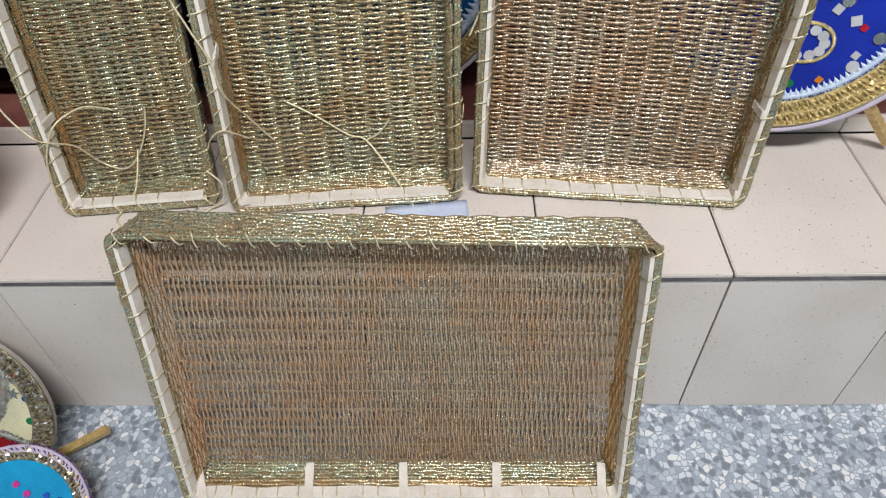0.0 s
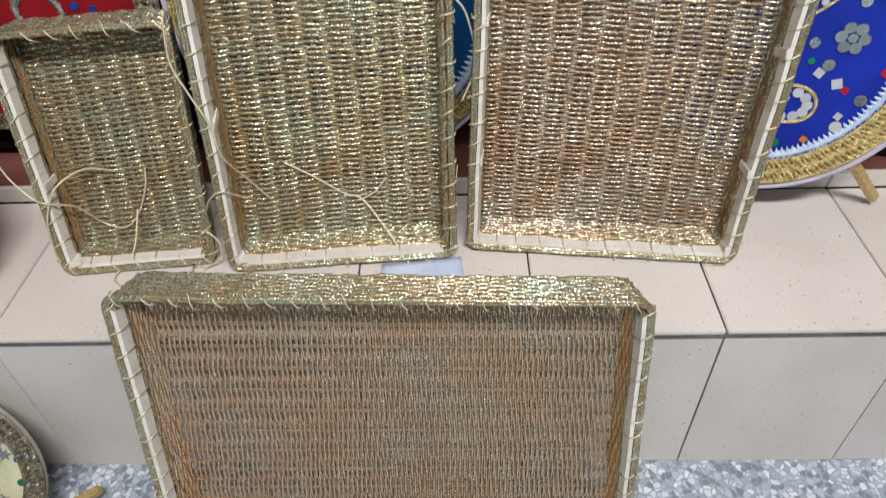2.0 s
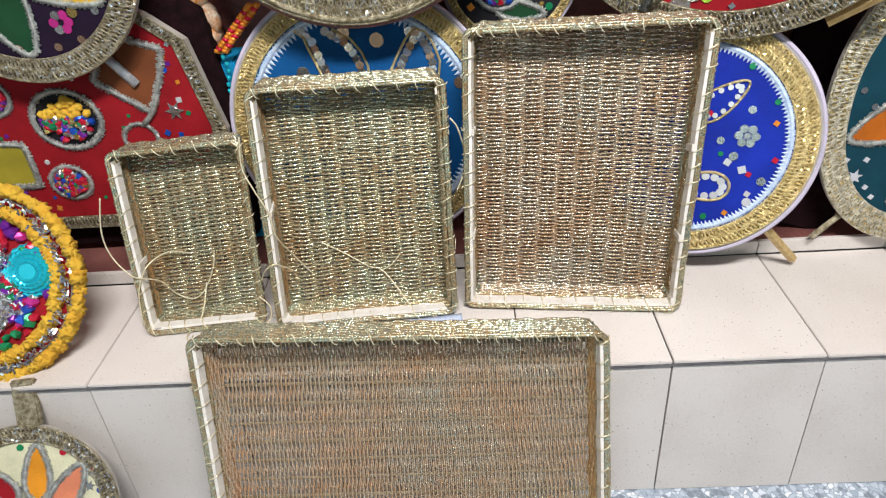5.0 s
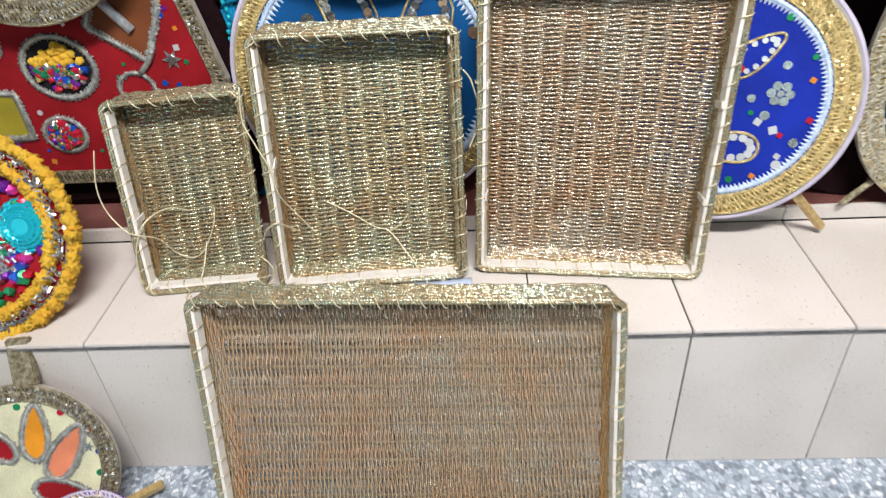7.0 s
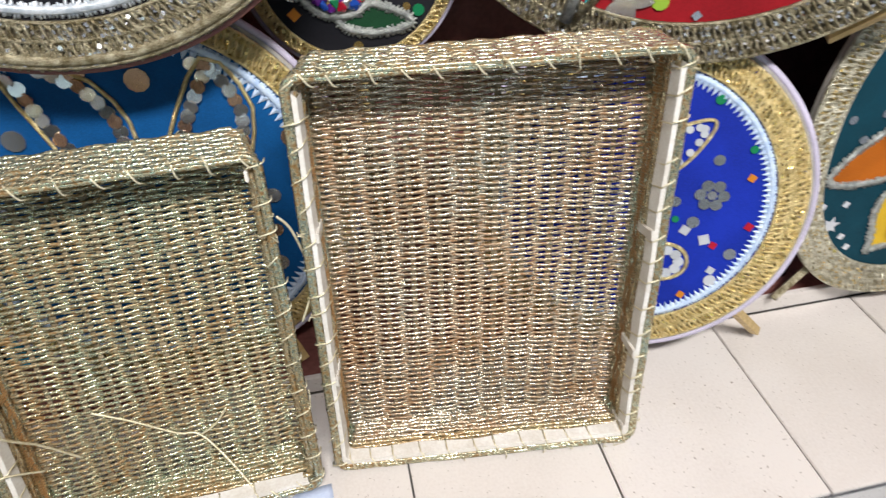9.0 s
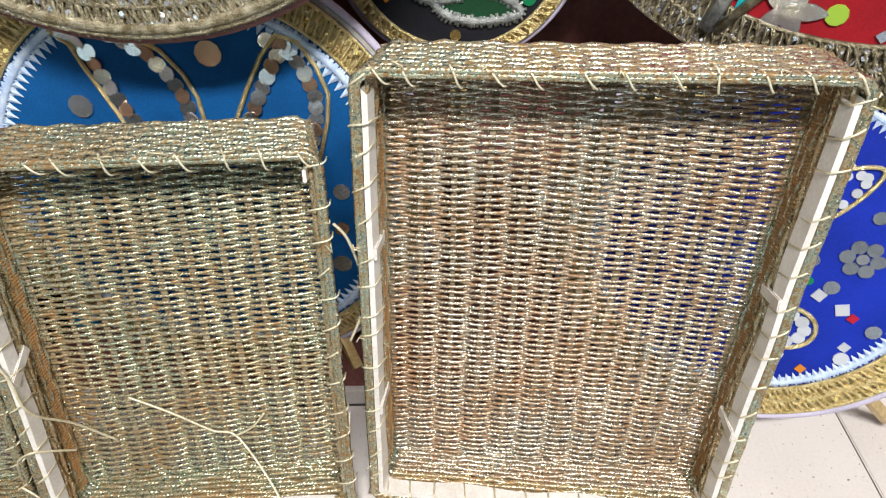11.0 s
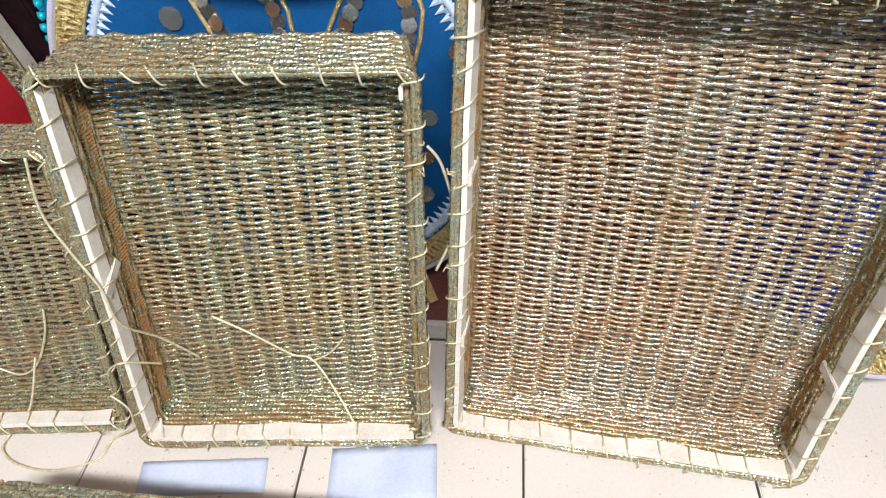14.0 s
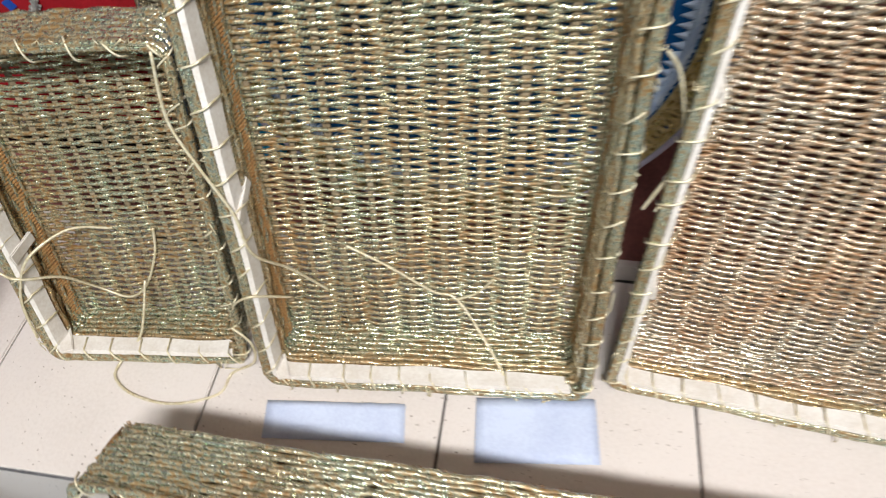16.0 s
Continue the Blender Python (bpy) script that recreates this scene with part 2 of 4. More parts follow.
V_LILAC = velvet("lilac_cord", (0.55, 0.50, 0.62))


def foil(name, c, metal=0.75, rough=0.18):
    return varied(name, tuple(v * 0.7 for v in c), c, rough=rough, metal=metal, scale=150, fine=800, bump=0.15, random_mix=0.5)


F = {
    "mirror": foil("mirror_sequin", (0.78, 0.80, 0.82), 0.95, 0.10), "white": foil("white_sequin", (0.88, 0.89, 0.92), 0.5, 0.2),
    "red": foil("red_sequin", (0.62, 0.02, 0.05), 0.4), "green": foil("green_sequin", (0.02, 0.30, 0.12), 0.4),
    "blue": foil("blue_sequin", (0.02, 0.10, 0.55), 0.4), "orange": foil("orange_sequin", (0.80, 0.28, 0.03), 0.3),
    "gold": foil("gold_sequin", (0.85, 0.62, 0.22), 0.9), "pink": foil("pink_sequin", (0.75, 0.05, 0.35), 0.5),
    "purple": foil("purple_sequin", (0.22, 0.03, 0.40), 0.5), "copper": foil("copper_sequin", (0.62, 0.40, 0.28), 0.85),
    "lime": foil("lime_sequin", (0.45, 0.70, 0.08), 0.4), "cyan": foil("cyan_sequin", (0.02, 0.55, 0.68), 0.5),
    "silver": foil("silver_sequin", (0.70, 0.70, 0.72), 0.9, 0.25),
}


# ---- mesh helpers ----
def mesh_of(name, verts, faces, mat, smooth=True):
    me = bpy.data.meshes.new(name)
    me.from_pydata([tuple(v) for v in verts], [], faces)
    me.materials.append(mat)
    if smooth:
        me.polygons.foreach_set("use_smooth", [True] * len(me.polygons))
    me.update()
    return me


def put(name, me, parent=None, m=None, label=""):
    ob = new(name, me)
    if parent is not None:
        ob.parent = parent
    if m is not None:
        ob.matrix_basis = m
    if label:
        ob["label"] = label
    return ob


def empty(name, m, label, category, group="", kind=""):
    ob = new(name)
    ob.empty_display_size = 0.05
    ob.matrix_basis = m
    return tagged(ob, label, category, group, kind)


class Build:
    """Collects verts and faces of one mesh."""

    def __init__(self):
        self.v, self.f = [], []

    def add(self, v, f):
        k = len(self.v)
        self.v += v
        self.f += [tuple(i + k for i in q) for q in f]
        return self

    def tube(self, pts, r, n=6, closed=False, flat=1.0):
        pts = [Vector(p) for p in pts]
        v, f = [], []
        up = Vector((0, 0, 1))
        m = len(pts)
        for i, p in enumerate(pts):
            a = pts[i - 1] if (i or closed) else p
            b = pts[(i + 1) % m] if (i < m - 1 or closed) else p
            d = (b - a).normalized()
            s = d.cross(up)
            if s.length < 1e-4:
                s = Vector((1, 0, 0))
            s.normalize()
            w = s.cross(d)
            for k in range(n):
                t = 2 * math.pi * k / n
                v.append(p + s * (r * math.cos(t)) + w * (r * flat * math.sin(t)))
        for i in range(m if closed else m - 1):
            j = (i + 1) % m
            for k in range(n):
                l = (k + 1) % n
                f.append((i * n + k, j * n + k, j * n + l, i * n + l))
        if not closed:
            f.append(tuple(range(n)))
            f.append(tuple((m - 1) * n + k for k in reversed(range(n))))
        return self.add(v, f)

    def box(self, lo, hi, bevel=0.0):
        bm = bmesh.new()
        bmesh.ops.create_cube(bm, size=1.0)
        c = [(a + b) / 2 for a, b in zip(lo, hi)]
        for q in bm.verts:
            q.co = Vector([c[i] + q.co[i] * (hi[i] - lo[i]) for i in range(3)])
        if bevel:
            bmesh.ops.bevel(bm, geom=bm.edges[:], offset=bevel, segments=2, affect="EDGES")
        bm.verts.index_update()
        self.add([q.co.copy() for q in bm.verts], [tuple(q.index for q in p.verts) for p in bm.faces])
        bm.free()
        return self

    def mesh(self, name, mat, smooth=True):
        return mesh_of(name, self.v, self.f, mat, smooth)


def rounded_rect(w, h, r, n=6, inset=0.0, step=0.0):
    """Points round a rectangle from (0, 0) to (w, h) with rounded corners."""
    r = max(r - inset, 0.002)
    x0, y0, x1, y1 = inset, inset, w - inset, h - inset
    pts = []
    for cx, cy, a in ((x1 - r, y1 - r, 0), (x0 + r, y1 - r, 90), (x0 + r, y0 + r, 180), (x1 - r, y0 + r, 270)):
        for i in range(n + 1):
            t = radians(a + 90 * i / n)
            pts.append((cx + r * math.cos(t), cy + r * math.sin(t)))
    if step:
        out = []
        for i, p in enumerate(pts):
            q = pts[(i + 1) % len(pts)]
            out.append(p)
            k = int(math.hypot(q[0] - p[0], q[1] - p[1]) / step)
            out += [(p[0] + (q[0] - p[0]) * j / (k + 1), p[1] + (q[1] - p[1]) * j / (k + 1)) for j in range(1, k + 1)]
        pts = out
    return pts


def sheet_pose(bl, br, tl):
    """The pose whose x runs from bl to br, y up to tl, z out of the face."""
    o = Vector(bl)
    u = (Vector(br) - o).normalized()
    v = Vector(tl) - o
    v = (v - u * v.dot(u)).normalized()
    n = u.cross(v)
    m = Matrix((u, v, n)).transposed().to_4x4()
    m.translation = o
    return m


# ---- the woven trays ----
INSET = 0.012  # how far the base stands in from the rim at either side


def woven_tray(label, m, quad, depth, sideways, mat, rib, tabs, flare, seed, rise=0.0, lining=None, pitch=0.0036, amp=0.0026, bare=False, fill=0.5):
    """A flared tray of twisted twine. quad: the rim's corners in the face (lower left, lower right, upper right, upper left);
    rim at z = 0, base at -depth."""
    rnd = random.Random(seed)
    root = empty("woven_tray", m, label, "tray", "gold woven trays")
    bl, br, tr, tl = (Vector(p) for p in quad)
    w, h = ((br - bl).length + (tr - tl).length) / 2, ((tl - bl).length + (tr - br).length) / 2

    def warp(x, y, z):
        k = min(max(-z / depth, 0), 1)
        u, v = (x * (1 - 2 * k * INSET / w) + k * INSET) / w, (y * (1 + k * (rise - flare) / h) + k * flare) / h
        sag = 0.0016 * noise.noise((x * 9, y * 9, seed))
        p = bl * (1 - u) * (1 - v) + br * u * (1 - v) + tr * u * v + tl * (1 - u) * v
        return (p.x + sag, p.y + 0.0016 * noise.noise((x * 9, y * 9, seed + 7)), z + sag)

    R = 0.017
    long_, short = (w, h) if sideways else (h, w)
    nrow = int((long_ - 0.012) / pitch) // 2 * 2
    pitch = (long_ - 0.012) / nrow
    nrib = round((short - 0.01) / rib)
    rib = (short - 0.01) / nrib
    # base: wefts that pass in front of one rib and behind the next, close together
    for i in range(nrow + 1):
        y = 0.006 + i * pitch
        side = 1 if i % 2 else -1
        jit = rnd.uniform(-0.0004, 0.0004)
        bulge = amp * rnd.uniform(0.8, 1.25)
        pts = []
        k = nrib * 6
        for j in range(k + 1):
            x = 0.004 + (short - 0.008) * j / k
            c = math.cos(math.pi * j / 6)
            z = -depth + side * bulge * math.copysign(abs(c) ** 0.7, c) + 0.0004 * rnd.uniform(-1, 1)
            yy = y + jit + 0.0030 * noise.noise((x * 9, y * 9, seed)) + 0.0005 * rnd.uniform(-1, 1)
            pts.append(warp(*((yy, x) if sideways else (x, yy)), z))
        b = Build().tube(pts, pitch * fill + rnd.uniform(-0.0002, 0.0002), 6)
        put("strand", b.mesh("strand", mat), root)
    # ribs of flat cane between the wefts
    for j in range(nrib + 1):
        x = min(max(0.004 + (short - 0.008) * j / nrib, 0.006), short - 0.006)
        half = 0.0040 * rnd.uniform(0.8, 1.2)
        rv, rf = [], []
        for q in (0.004, long_ * 0.25, long_ * 0.5, long_ * 0.75, long_ - 0.004):
            for dx, dz in ((-half, -0.0006), (-half * 0.7, 0.0), (half * 0.7, 0.0), (half, -0.0006), (0, -0.0014)):
                rv.append(warp(*((q, x + dx) if sideways else (x + dx, q)), -depth + dz))
        for q in range(4):
            for e in range(5):
                rf.append((q * 5 + e, q * 5 + (e + 1) % 5, q * 5 + 5 + (e + 1) % 5, q * 5 + 5 + e))
        put("rib", mesh_of("rib", rv, rf, M_RIB), root)
    # the wefts' ends, turned up against the two walls; copper paints their shade
    rung = Build().tube([(0, 0, -depth - 0.001), (0.0012, 0.0006, -depth * 0.82), (-0.0004, -0.0006, -depth * 0.62), (0.0012, 0, -depth * 0.46)], pitch * 0.52, 5).mesh("turned_end", lining or M_TW_SHADED)
    for i in range(nrow + 1):
        y = 0.006 + i * pitch + rnd.uniform(-0.0005, 0.0005)
        for x, turn in ((0.0085, 0), (short - 0.0085, 180)):
            a, c = (Vector(warp(*((y, x) if sideways else (x, y)), q)) for q in (-depth, -depth * 0.46))
            lean = Matrix.Shear("XY", 4, ((c.x - a.x) / (depth * 0.54), (c.y - a.y) / (depth * 0.54)))
            p = c + (c - a) * (0.46 / 0.54)
            put("turned_end", rung, root, Matrix.Translation((p.x, p.y, 0)) @ lean @ pose(0, 0, 0, 0, 0, turn))
    # wall: ropes stacked round the edge, wavy where they pass the stakes; lit copy outside, shaded copper inside
    for name, pitch_z, inset, r, m_rope in (("wall_rope", 0.0050, 0.003, 0.0029, M_TW_LIT), ("lining_rope", 0.0062, 0.0085, 0.0033, lining or M_TW_SHADED)):
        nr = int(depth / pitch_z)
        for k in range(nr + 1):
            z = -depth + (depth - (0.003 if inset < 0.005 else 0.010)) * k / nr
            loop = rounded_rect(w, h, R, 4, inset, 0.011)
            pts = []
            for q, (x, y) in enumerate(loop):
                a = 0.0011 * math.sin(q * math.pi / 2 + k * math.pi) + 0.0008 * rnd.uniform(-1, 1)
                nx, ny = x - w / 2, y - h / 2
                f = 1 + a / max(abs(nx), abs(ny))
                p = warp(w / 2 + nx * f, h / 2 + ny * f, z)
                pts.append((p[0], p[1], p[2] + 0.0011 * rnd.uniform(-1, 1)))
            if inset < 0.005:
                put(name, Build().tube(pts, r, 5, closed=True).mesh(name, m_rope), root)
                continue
            # inside, the foot wall has the base's twine, the head wall the shaded copper; the other walls have ropes
            # near the rim alone
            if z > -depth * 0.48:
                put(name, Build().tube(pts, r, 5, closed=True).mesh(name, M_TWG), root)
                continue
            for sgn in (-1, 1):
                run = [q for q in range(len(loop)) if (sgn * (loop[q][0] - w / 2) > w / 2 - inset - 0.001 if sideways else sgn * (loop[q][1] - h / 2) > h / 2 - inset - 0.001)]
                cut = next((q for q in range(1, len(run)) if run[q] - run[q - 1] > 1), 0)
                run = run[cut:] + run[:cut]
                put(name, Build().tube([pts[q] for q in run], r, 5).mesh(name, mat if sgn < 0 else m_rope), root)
    # rim: a pair of ropes, a pale strip inside, stitches over both
    for dz, ins in ((0.001, 0.0012), (0.0005, 0.0050)):
        loop = rounded_rect(w, h, R, 4, ins, 0.012)
        pts = [warp(x, y, 0) for x, y in loop]
        pts = [(x, y, z + dz + 0.0009 * rnd.uniform(-1, 1)) for x, y, z in pts]
        put("rim_rope", Build().tube(pts, 0.0034, 5, closed=True).mesh("rim_rope", M_TW), root)
    loop = rounded_rect(w, h, R, 4, 0.0085, 0.02)
    sv, sf = [], []
    for x, y in loop:
        dx, dy = (0.005 if x < w / 2 else -0.005), (0.005 if y < h / 2 else -0.005)
        wob = 0.004 * noise.noise((x * 14, y * 14, seed + 3))
        for off, z in ((0, 0.002), (1, 0.0012), (1, -0.0150 + wob), (0, -0.0150 + wob)):
            sv.append(warp(x + dx * off, y + dy * off, z))
    n = len(loop)
    for i in range(n):
        j = (i + 1) % n
        if min(loop[i][1], loop[j][1]) > h - 0.02 or (bare and min(loop[i][0], loop[j][0]) > w - 0.02):
            continue
        for k in range(4):
            l = (k + 1) % 4
            sf.append((i * 4 + k, i * 4 + l, j * 4 + l, j * 4 + k))
    put("pale_strip", mesh_of("pale_strip", sv, sf, M_STRIP, False), root, None, "off-white flat strip lining the rim")
    arc = []
    for i in range(9):
        t = math.pi * (-0.1 + 1.2 * i / 8)
        arc.append((0.014 * (i / 8 - 0.5), 0.0062 + 0.0086 * math.cos(t) + (0.004 if i == 0 else 0), 0.0042 * math.sin(t) - (0.0135 if i == 0 else 0.006 if i == 8 else 0)))
    sme = Build().tube(arc, 0.0010, 5).mesh("stitch", M_STRING)
    tme = Build().box((-0.0065, 0.009, -depth + 0.004), (0.0065, 0.0125, 0.003), 0.001).mesh("slat", M_STRIP, False)

    short_slat = Build().box((-0.0062, 0.009, -depth * 0.62), (0.0062, 0.0125, 0.004), 0.001).mesh("slat", M_STRIP, False)

    def on_side(side, d):
        x, y = ((d, 0), (w, d), (w - d, h), (0, h - d))[side]
        return Matrix.Translation(warp(x, y, 0)) @ pose(0, 0, 0, 0, 0, 90 * side)

    for side in range(4):
        length = w if side % 2 == 0 else h
        cnt = int(length / 0.031)
        for i in range(cnt):
            d = (i + 0.5) * length / cnt + rnd.uniform(-0.006, 0.006)
            put("stitch", sme, root, on_side(side, d) @ pose(0, 0, 0, rnd.uniform(-6, 6), 0, rnd.uniform(-18, 18)))
    # pale slats that stand on the inside of the wall, and loose ends of twine
    for side, d, turn in tabs:
        put("slat", tme if side == 0 else short_slat, root, on_side(side, d) @ pose(0, 0.005, 0.001, math.degrees(math.atan2(flare, depth)) if side == 0 else 0, turn, 0))
    for i in range(int(26 * (w + h))):
        side = rnd.randrange(4)
        q = on_side(side, rnd.uniform(0.02, (w if side % 2 == 0 else h) - 0.02))
        a = rnd.uniform(0.006, 0.016)
        pts = [(0, 0.004, 0.002), (a * rnd.uniform(-0.5, 0.5), -0.003, 0.004 + a * 0.2), (a * rnd.uniform(-1, 1), rnd.uniform(-0.6, 0.4) * a, a * rnd.uniform(-0.2, 0.5) + 0.003)]
        put("loose_end", Build().tube(pts, 0.0007, 4).mesh("loose_end", M_STRING), root, q)
    return root


def string(root, pts, r=0.0015):
    """A loose length of twisted string that hangs on a tray."""
    out = []
    n = len(pts)
    for i in range(n - 1):
        p0, p1, p2, p3 = (Vector(pts[min(max(q, 0), n - 1)]) for q in (i - 1, i, i + 1, i + 2))
        for k in range(8):
            t = k / 8
            out.append(0.5 * (2 * p1 + (p2 - p0) * t + (2 * p0 - 5 * p1 + 4 * p2 - p3) * t * t + (3 * p1 - p0 - 3 * p2 + p3) * t ** 3))
    out.append(Vector(pts[-1]))
    put("loose_string", Build().tube(out, r, 6).mesh("loose_string", M_STRING), root, None, "pale gold twisted string")


TRAY_A = sheet_pose((-0.374, 0.412, -0.018), (0.298, 0.414, -0.018), (-0.376, 0.572, 0.418))
TRAY_B = sheet_pose((-0.282, 0.718, 0.306), (0.052, 0.742, 0.306), (-0.285, 0.850, 0.719))
TRAY_C = sheet_pose((0.070, 0.760, 0.306), (0.458, 0.719, 0.306), (0.089, 0.872, 0.789))
TRAY_S = sheet_pose((-0.533, 0.716, 0.306), (-0.310, 0.738, 0.306), (-0.557, 0.838, 0.624))
woven_tray("large gold woven tray, browned for shade, leaning on the tiled step", TRAY_A, ((0, 0), (0.670, 0), (0.666, 0.444), (-0.002, 0.464)), 0.060, True, M_TWA, 0.036,
           [(0, 0.028, 25), (0, 0.19, 6), (0, 0.335, 4), (0, 0.475, -3), (0, 0.632, -8)], 0.018, 1, 0.0025, M_TW_SHADED, 0.0037, 0.0036, fill=0.43)
tray_b = woven_tray("medium greenish-gold woven tray with loose strings", TRAY_B, ((0, 0), (0.335, 0), (0.346, 0.429), (0.006, 0.436)), 0.061, False, M_TW, 0.035,
                    [(3, 0.222, 34), (0, 0.02, 25), (1, 0.41, 4)], 0.016, 2, 0.018, None, 0.0037, 0.0024, True, 0.555)
woven_tray("tall gold woven tray leaning on decorated plates", TRAY_C, ((0, 0), (0.389, 0), (0.408, 0.503), (0.007, 0.500)), 0.061, False, M_TWC, 0.036,
           [(1, 0.30, 8), (1, 0.14, 0), (3, 0.17, 0), (3, 0.36, 0), (1, 0.02, 10)], 0.012, 3, 0.010, None, 0.0035, 0.0024, fill=0.54)
tray_s = woven_tray("small gold woven tray with loose strings", TRAY_S, ((0, 0), (0.224, 0), (0.230, 0.345), (-0.012, 0.344)), 0.055, False, M_TW, 0.035,
                    [(3, 0.21, 12), (0, 0.022, 30)], 0.017, 4, 0.014, None, 0.0037, 0.0024, True, 0.555)
string(tray_s, [(-0.032, 0.266, 0.006), (-0.042, 0.205, 0.006), (-0.034, 0.16, 0.006), (-0.008, 0.121, 0.006), (0.012, 0.112, 0.006), (0.034, 0.097, -0.02), (0.049, 0.062, -0.048), (0.079, 0.049, -0.049), (0.104, 0.066, -0.049), (0.126, 0.108, -0.049), (0.133, 0.14, -0.05)])
string(tray_s, [(-0.002, 0.034, 0.006), (0, 0.074, 0.007), (0.007, 0.101, 0.006), (0.026, 0.135, 0), (0.056, 0.15, -0.03), (0.088, 0.138, -0.052)], 0.0015)
string(tray_s, [(0.112, 0.081, -0.038), (0.101, 0.024, -0.015), (0.079, -0.001, -0), (0.077, -0.01, 0.018), (0.103, -0.018, 0.035), (0.15, -0.022, 0.043), (0.197, -0.017, 0.032), (0.207, -0.007, 0.011), (0.234, 0.009, 0.01), (0.236, 0.034, 0.008), (0.218, 0.054, 0.006)])
string(tray_b, [(-0.013, 0.359, 0.004), (-0.017, 0.306, 0.004), (-0.002, 0.265, 0.006), (0.017, 0.221, 0.007), (0.024, 0.178, 0.006), (0.04, 0.133, -0.03), (0.065, 0.087, -0.054)])
string(tray_b, [(0.091, 0.145, -0.054), (0.132, 0.12, -0.054), (0.174, 0.09, -0.054), (0.2, 0.079, -0.054), (0.233, 0.038, -0.03), (0.261, -0.001, 0), (0.275, -0.026, 0.006)])
string(tray_b, [(0.199, 0.079, -0.054), (0.22, 0.09, -0.054), (0.237, 0.109, -0.054)], 0.0014)
string(tray_b, [(0.35, 0.36, 0.002), (0.362, 0.342, 0.002), (0.372, 0.298, 0.002), (0.368, 0.266, 0.002), (0.353, 0.233, 0.002)])
string(tray_b, [(-0.02, 0.095, -0.01), (-0.006, 0.117, 0.004), (0.014, 0.127, 0.006), (0.039, 0.105, -0.02)], 0.0013)


# ---- the step, floor and walls ----
EDGE_Y, FOOT_Y, STEP_Z, FLOOR_Z, BACK_Y, TILE = 0.599, 0.576, 0.300, -0.020, 0.893, 0.253
ground = Build().box((-6, -6, FLOOR_Z - 0.05), (6.4, FOOT_Y + 0.03, FLOOR_Z))
tagged(put("floor", ground.mesh("floor", M_FLOOR, False)), "grey speckled terrazzo floor with pale stone chips", "floor", kind="structure")
core = Build()
core.add([(-3.0, FOOT_Y + 0.006, FLOOR_Z - 0.02), (-3.0, EDGE_Y + 0.006, STEP_Z - 0.008), (-3.0, 1.12, STEP_Z - 0.008), (-3.0, 1.12, FLOOR_Z - 0.02),
          (3.4, FOOT_Y + 0.006, FLOOR_Z - 0.02), (3.4, EDGE_Y + 0.006, STEP_Z - 0.008), (3.4, 1.12, STEP_Z - 0.008), (3.4, 1.12, FLOOR_Z - 0.02)],
         [(0, 1, 2, 3), (7, 6, 5, 4), (0, 4, 5, 1), (1, 5, 6, 2), (2, 6, 7, 3), (3, 7, 4, 0)])
tagged(put("step_core", core.mesh("step_core", M_GROUT, False)), "dark mortar bed under the step tiles", "step", kind="structure")
wall = Build().box((-3.0, 1.12, FLOOR_Z), (3.4, 1.22, 2.9))
tagged(put("wall_north", wall.mesh("wall_north", M_MAROON, False)), "dark maroon painted wall behind the display", "wall", kind="structure")
# unseen side wall and ceiling, added so the sky lights only from the open sides
wall = Build().box((-3.1, -3.0, FLOOR_Z), (-3.0, 1.22, 2.9))
tagged(put("wall_west", wall.mesh("wall_west", M_WALL, False)), "dull plastered side wall out of view, added to close the room", "wall", kind="structure")
ceil = Build().box((-3.1, -1.4, 2.9), (3.4, 1.22, 3.0))
tagged(put("ceiling", ceil.mesh("ceiling", M_WALL, False)), "plain plastered ceiling out of view, added to close the room", "ceiling", kind="structure")
ledge = Build().box((-3.0, BACK_Y + 0.010, STEP_Z - 0.004), (3.4, 1.118, STEP_Z + 0.024), 0.002)
tagged(put("ledge", ledge.mesh("ledge", M_MAROON, False)), "low maroon ledge along the wall", "ledge", kind="structure")


# ---- decorated plates ----
def circle(r, n=300):
    return [(r * math.cos(2 * math.pi * i / n), r * math.sin(2 * math.pi * i / n)) for i in range(n)]


def super_oval(rx, ry, e, n=300):
    out = []
    for i in range(n):
        t = 2 * math.pi * i / n
        c, s = math.cos(t), math.sin(t)
        out.append((rx * math.copysign(abs(c) ** (2 / e), c), ry * math.copysign(abs(s) ** (2 / e), s)))
    return out


def polygon(points, n=300):
    """A closed outline with points at even steps."""
    k = len(points)
    seg = [math.hypot(points[(i + 1) % k][0] - points[i][0], points[(i + 1) % k][1] - points[i][1]) for i in range(k)]
    total, out = sum(seg), []
    for q in range(n):
        d, i = total * q / n, 0
        while d > seg[i]:
            d -= seg[i]
            i += 1
        a, b = points[i], points[(i + 1) % k]
        out.append((a[0] + (b[0] - a[0]) * d / seg[i], a[1] + (b[1] - a[1]) * d / seg[i]))
    return out


def slab(outline, s, z0, z1, name, mat):
    n = len(outline)
    v = [(x * s, y * s, z1) for x, y in outline] + [(x * s, y * s, z0) for x, y in outline]
    f = [tuple(range(n)), tuple(reversed(range(n, 2 * n)))]
    f += [(i, n + i, n + (i + 1) % n, (i + 1) % n) for i in range(n)]
    return mesh_of(name, v, f, mat, False)


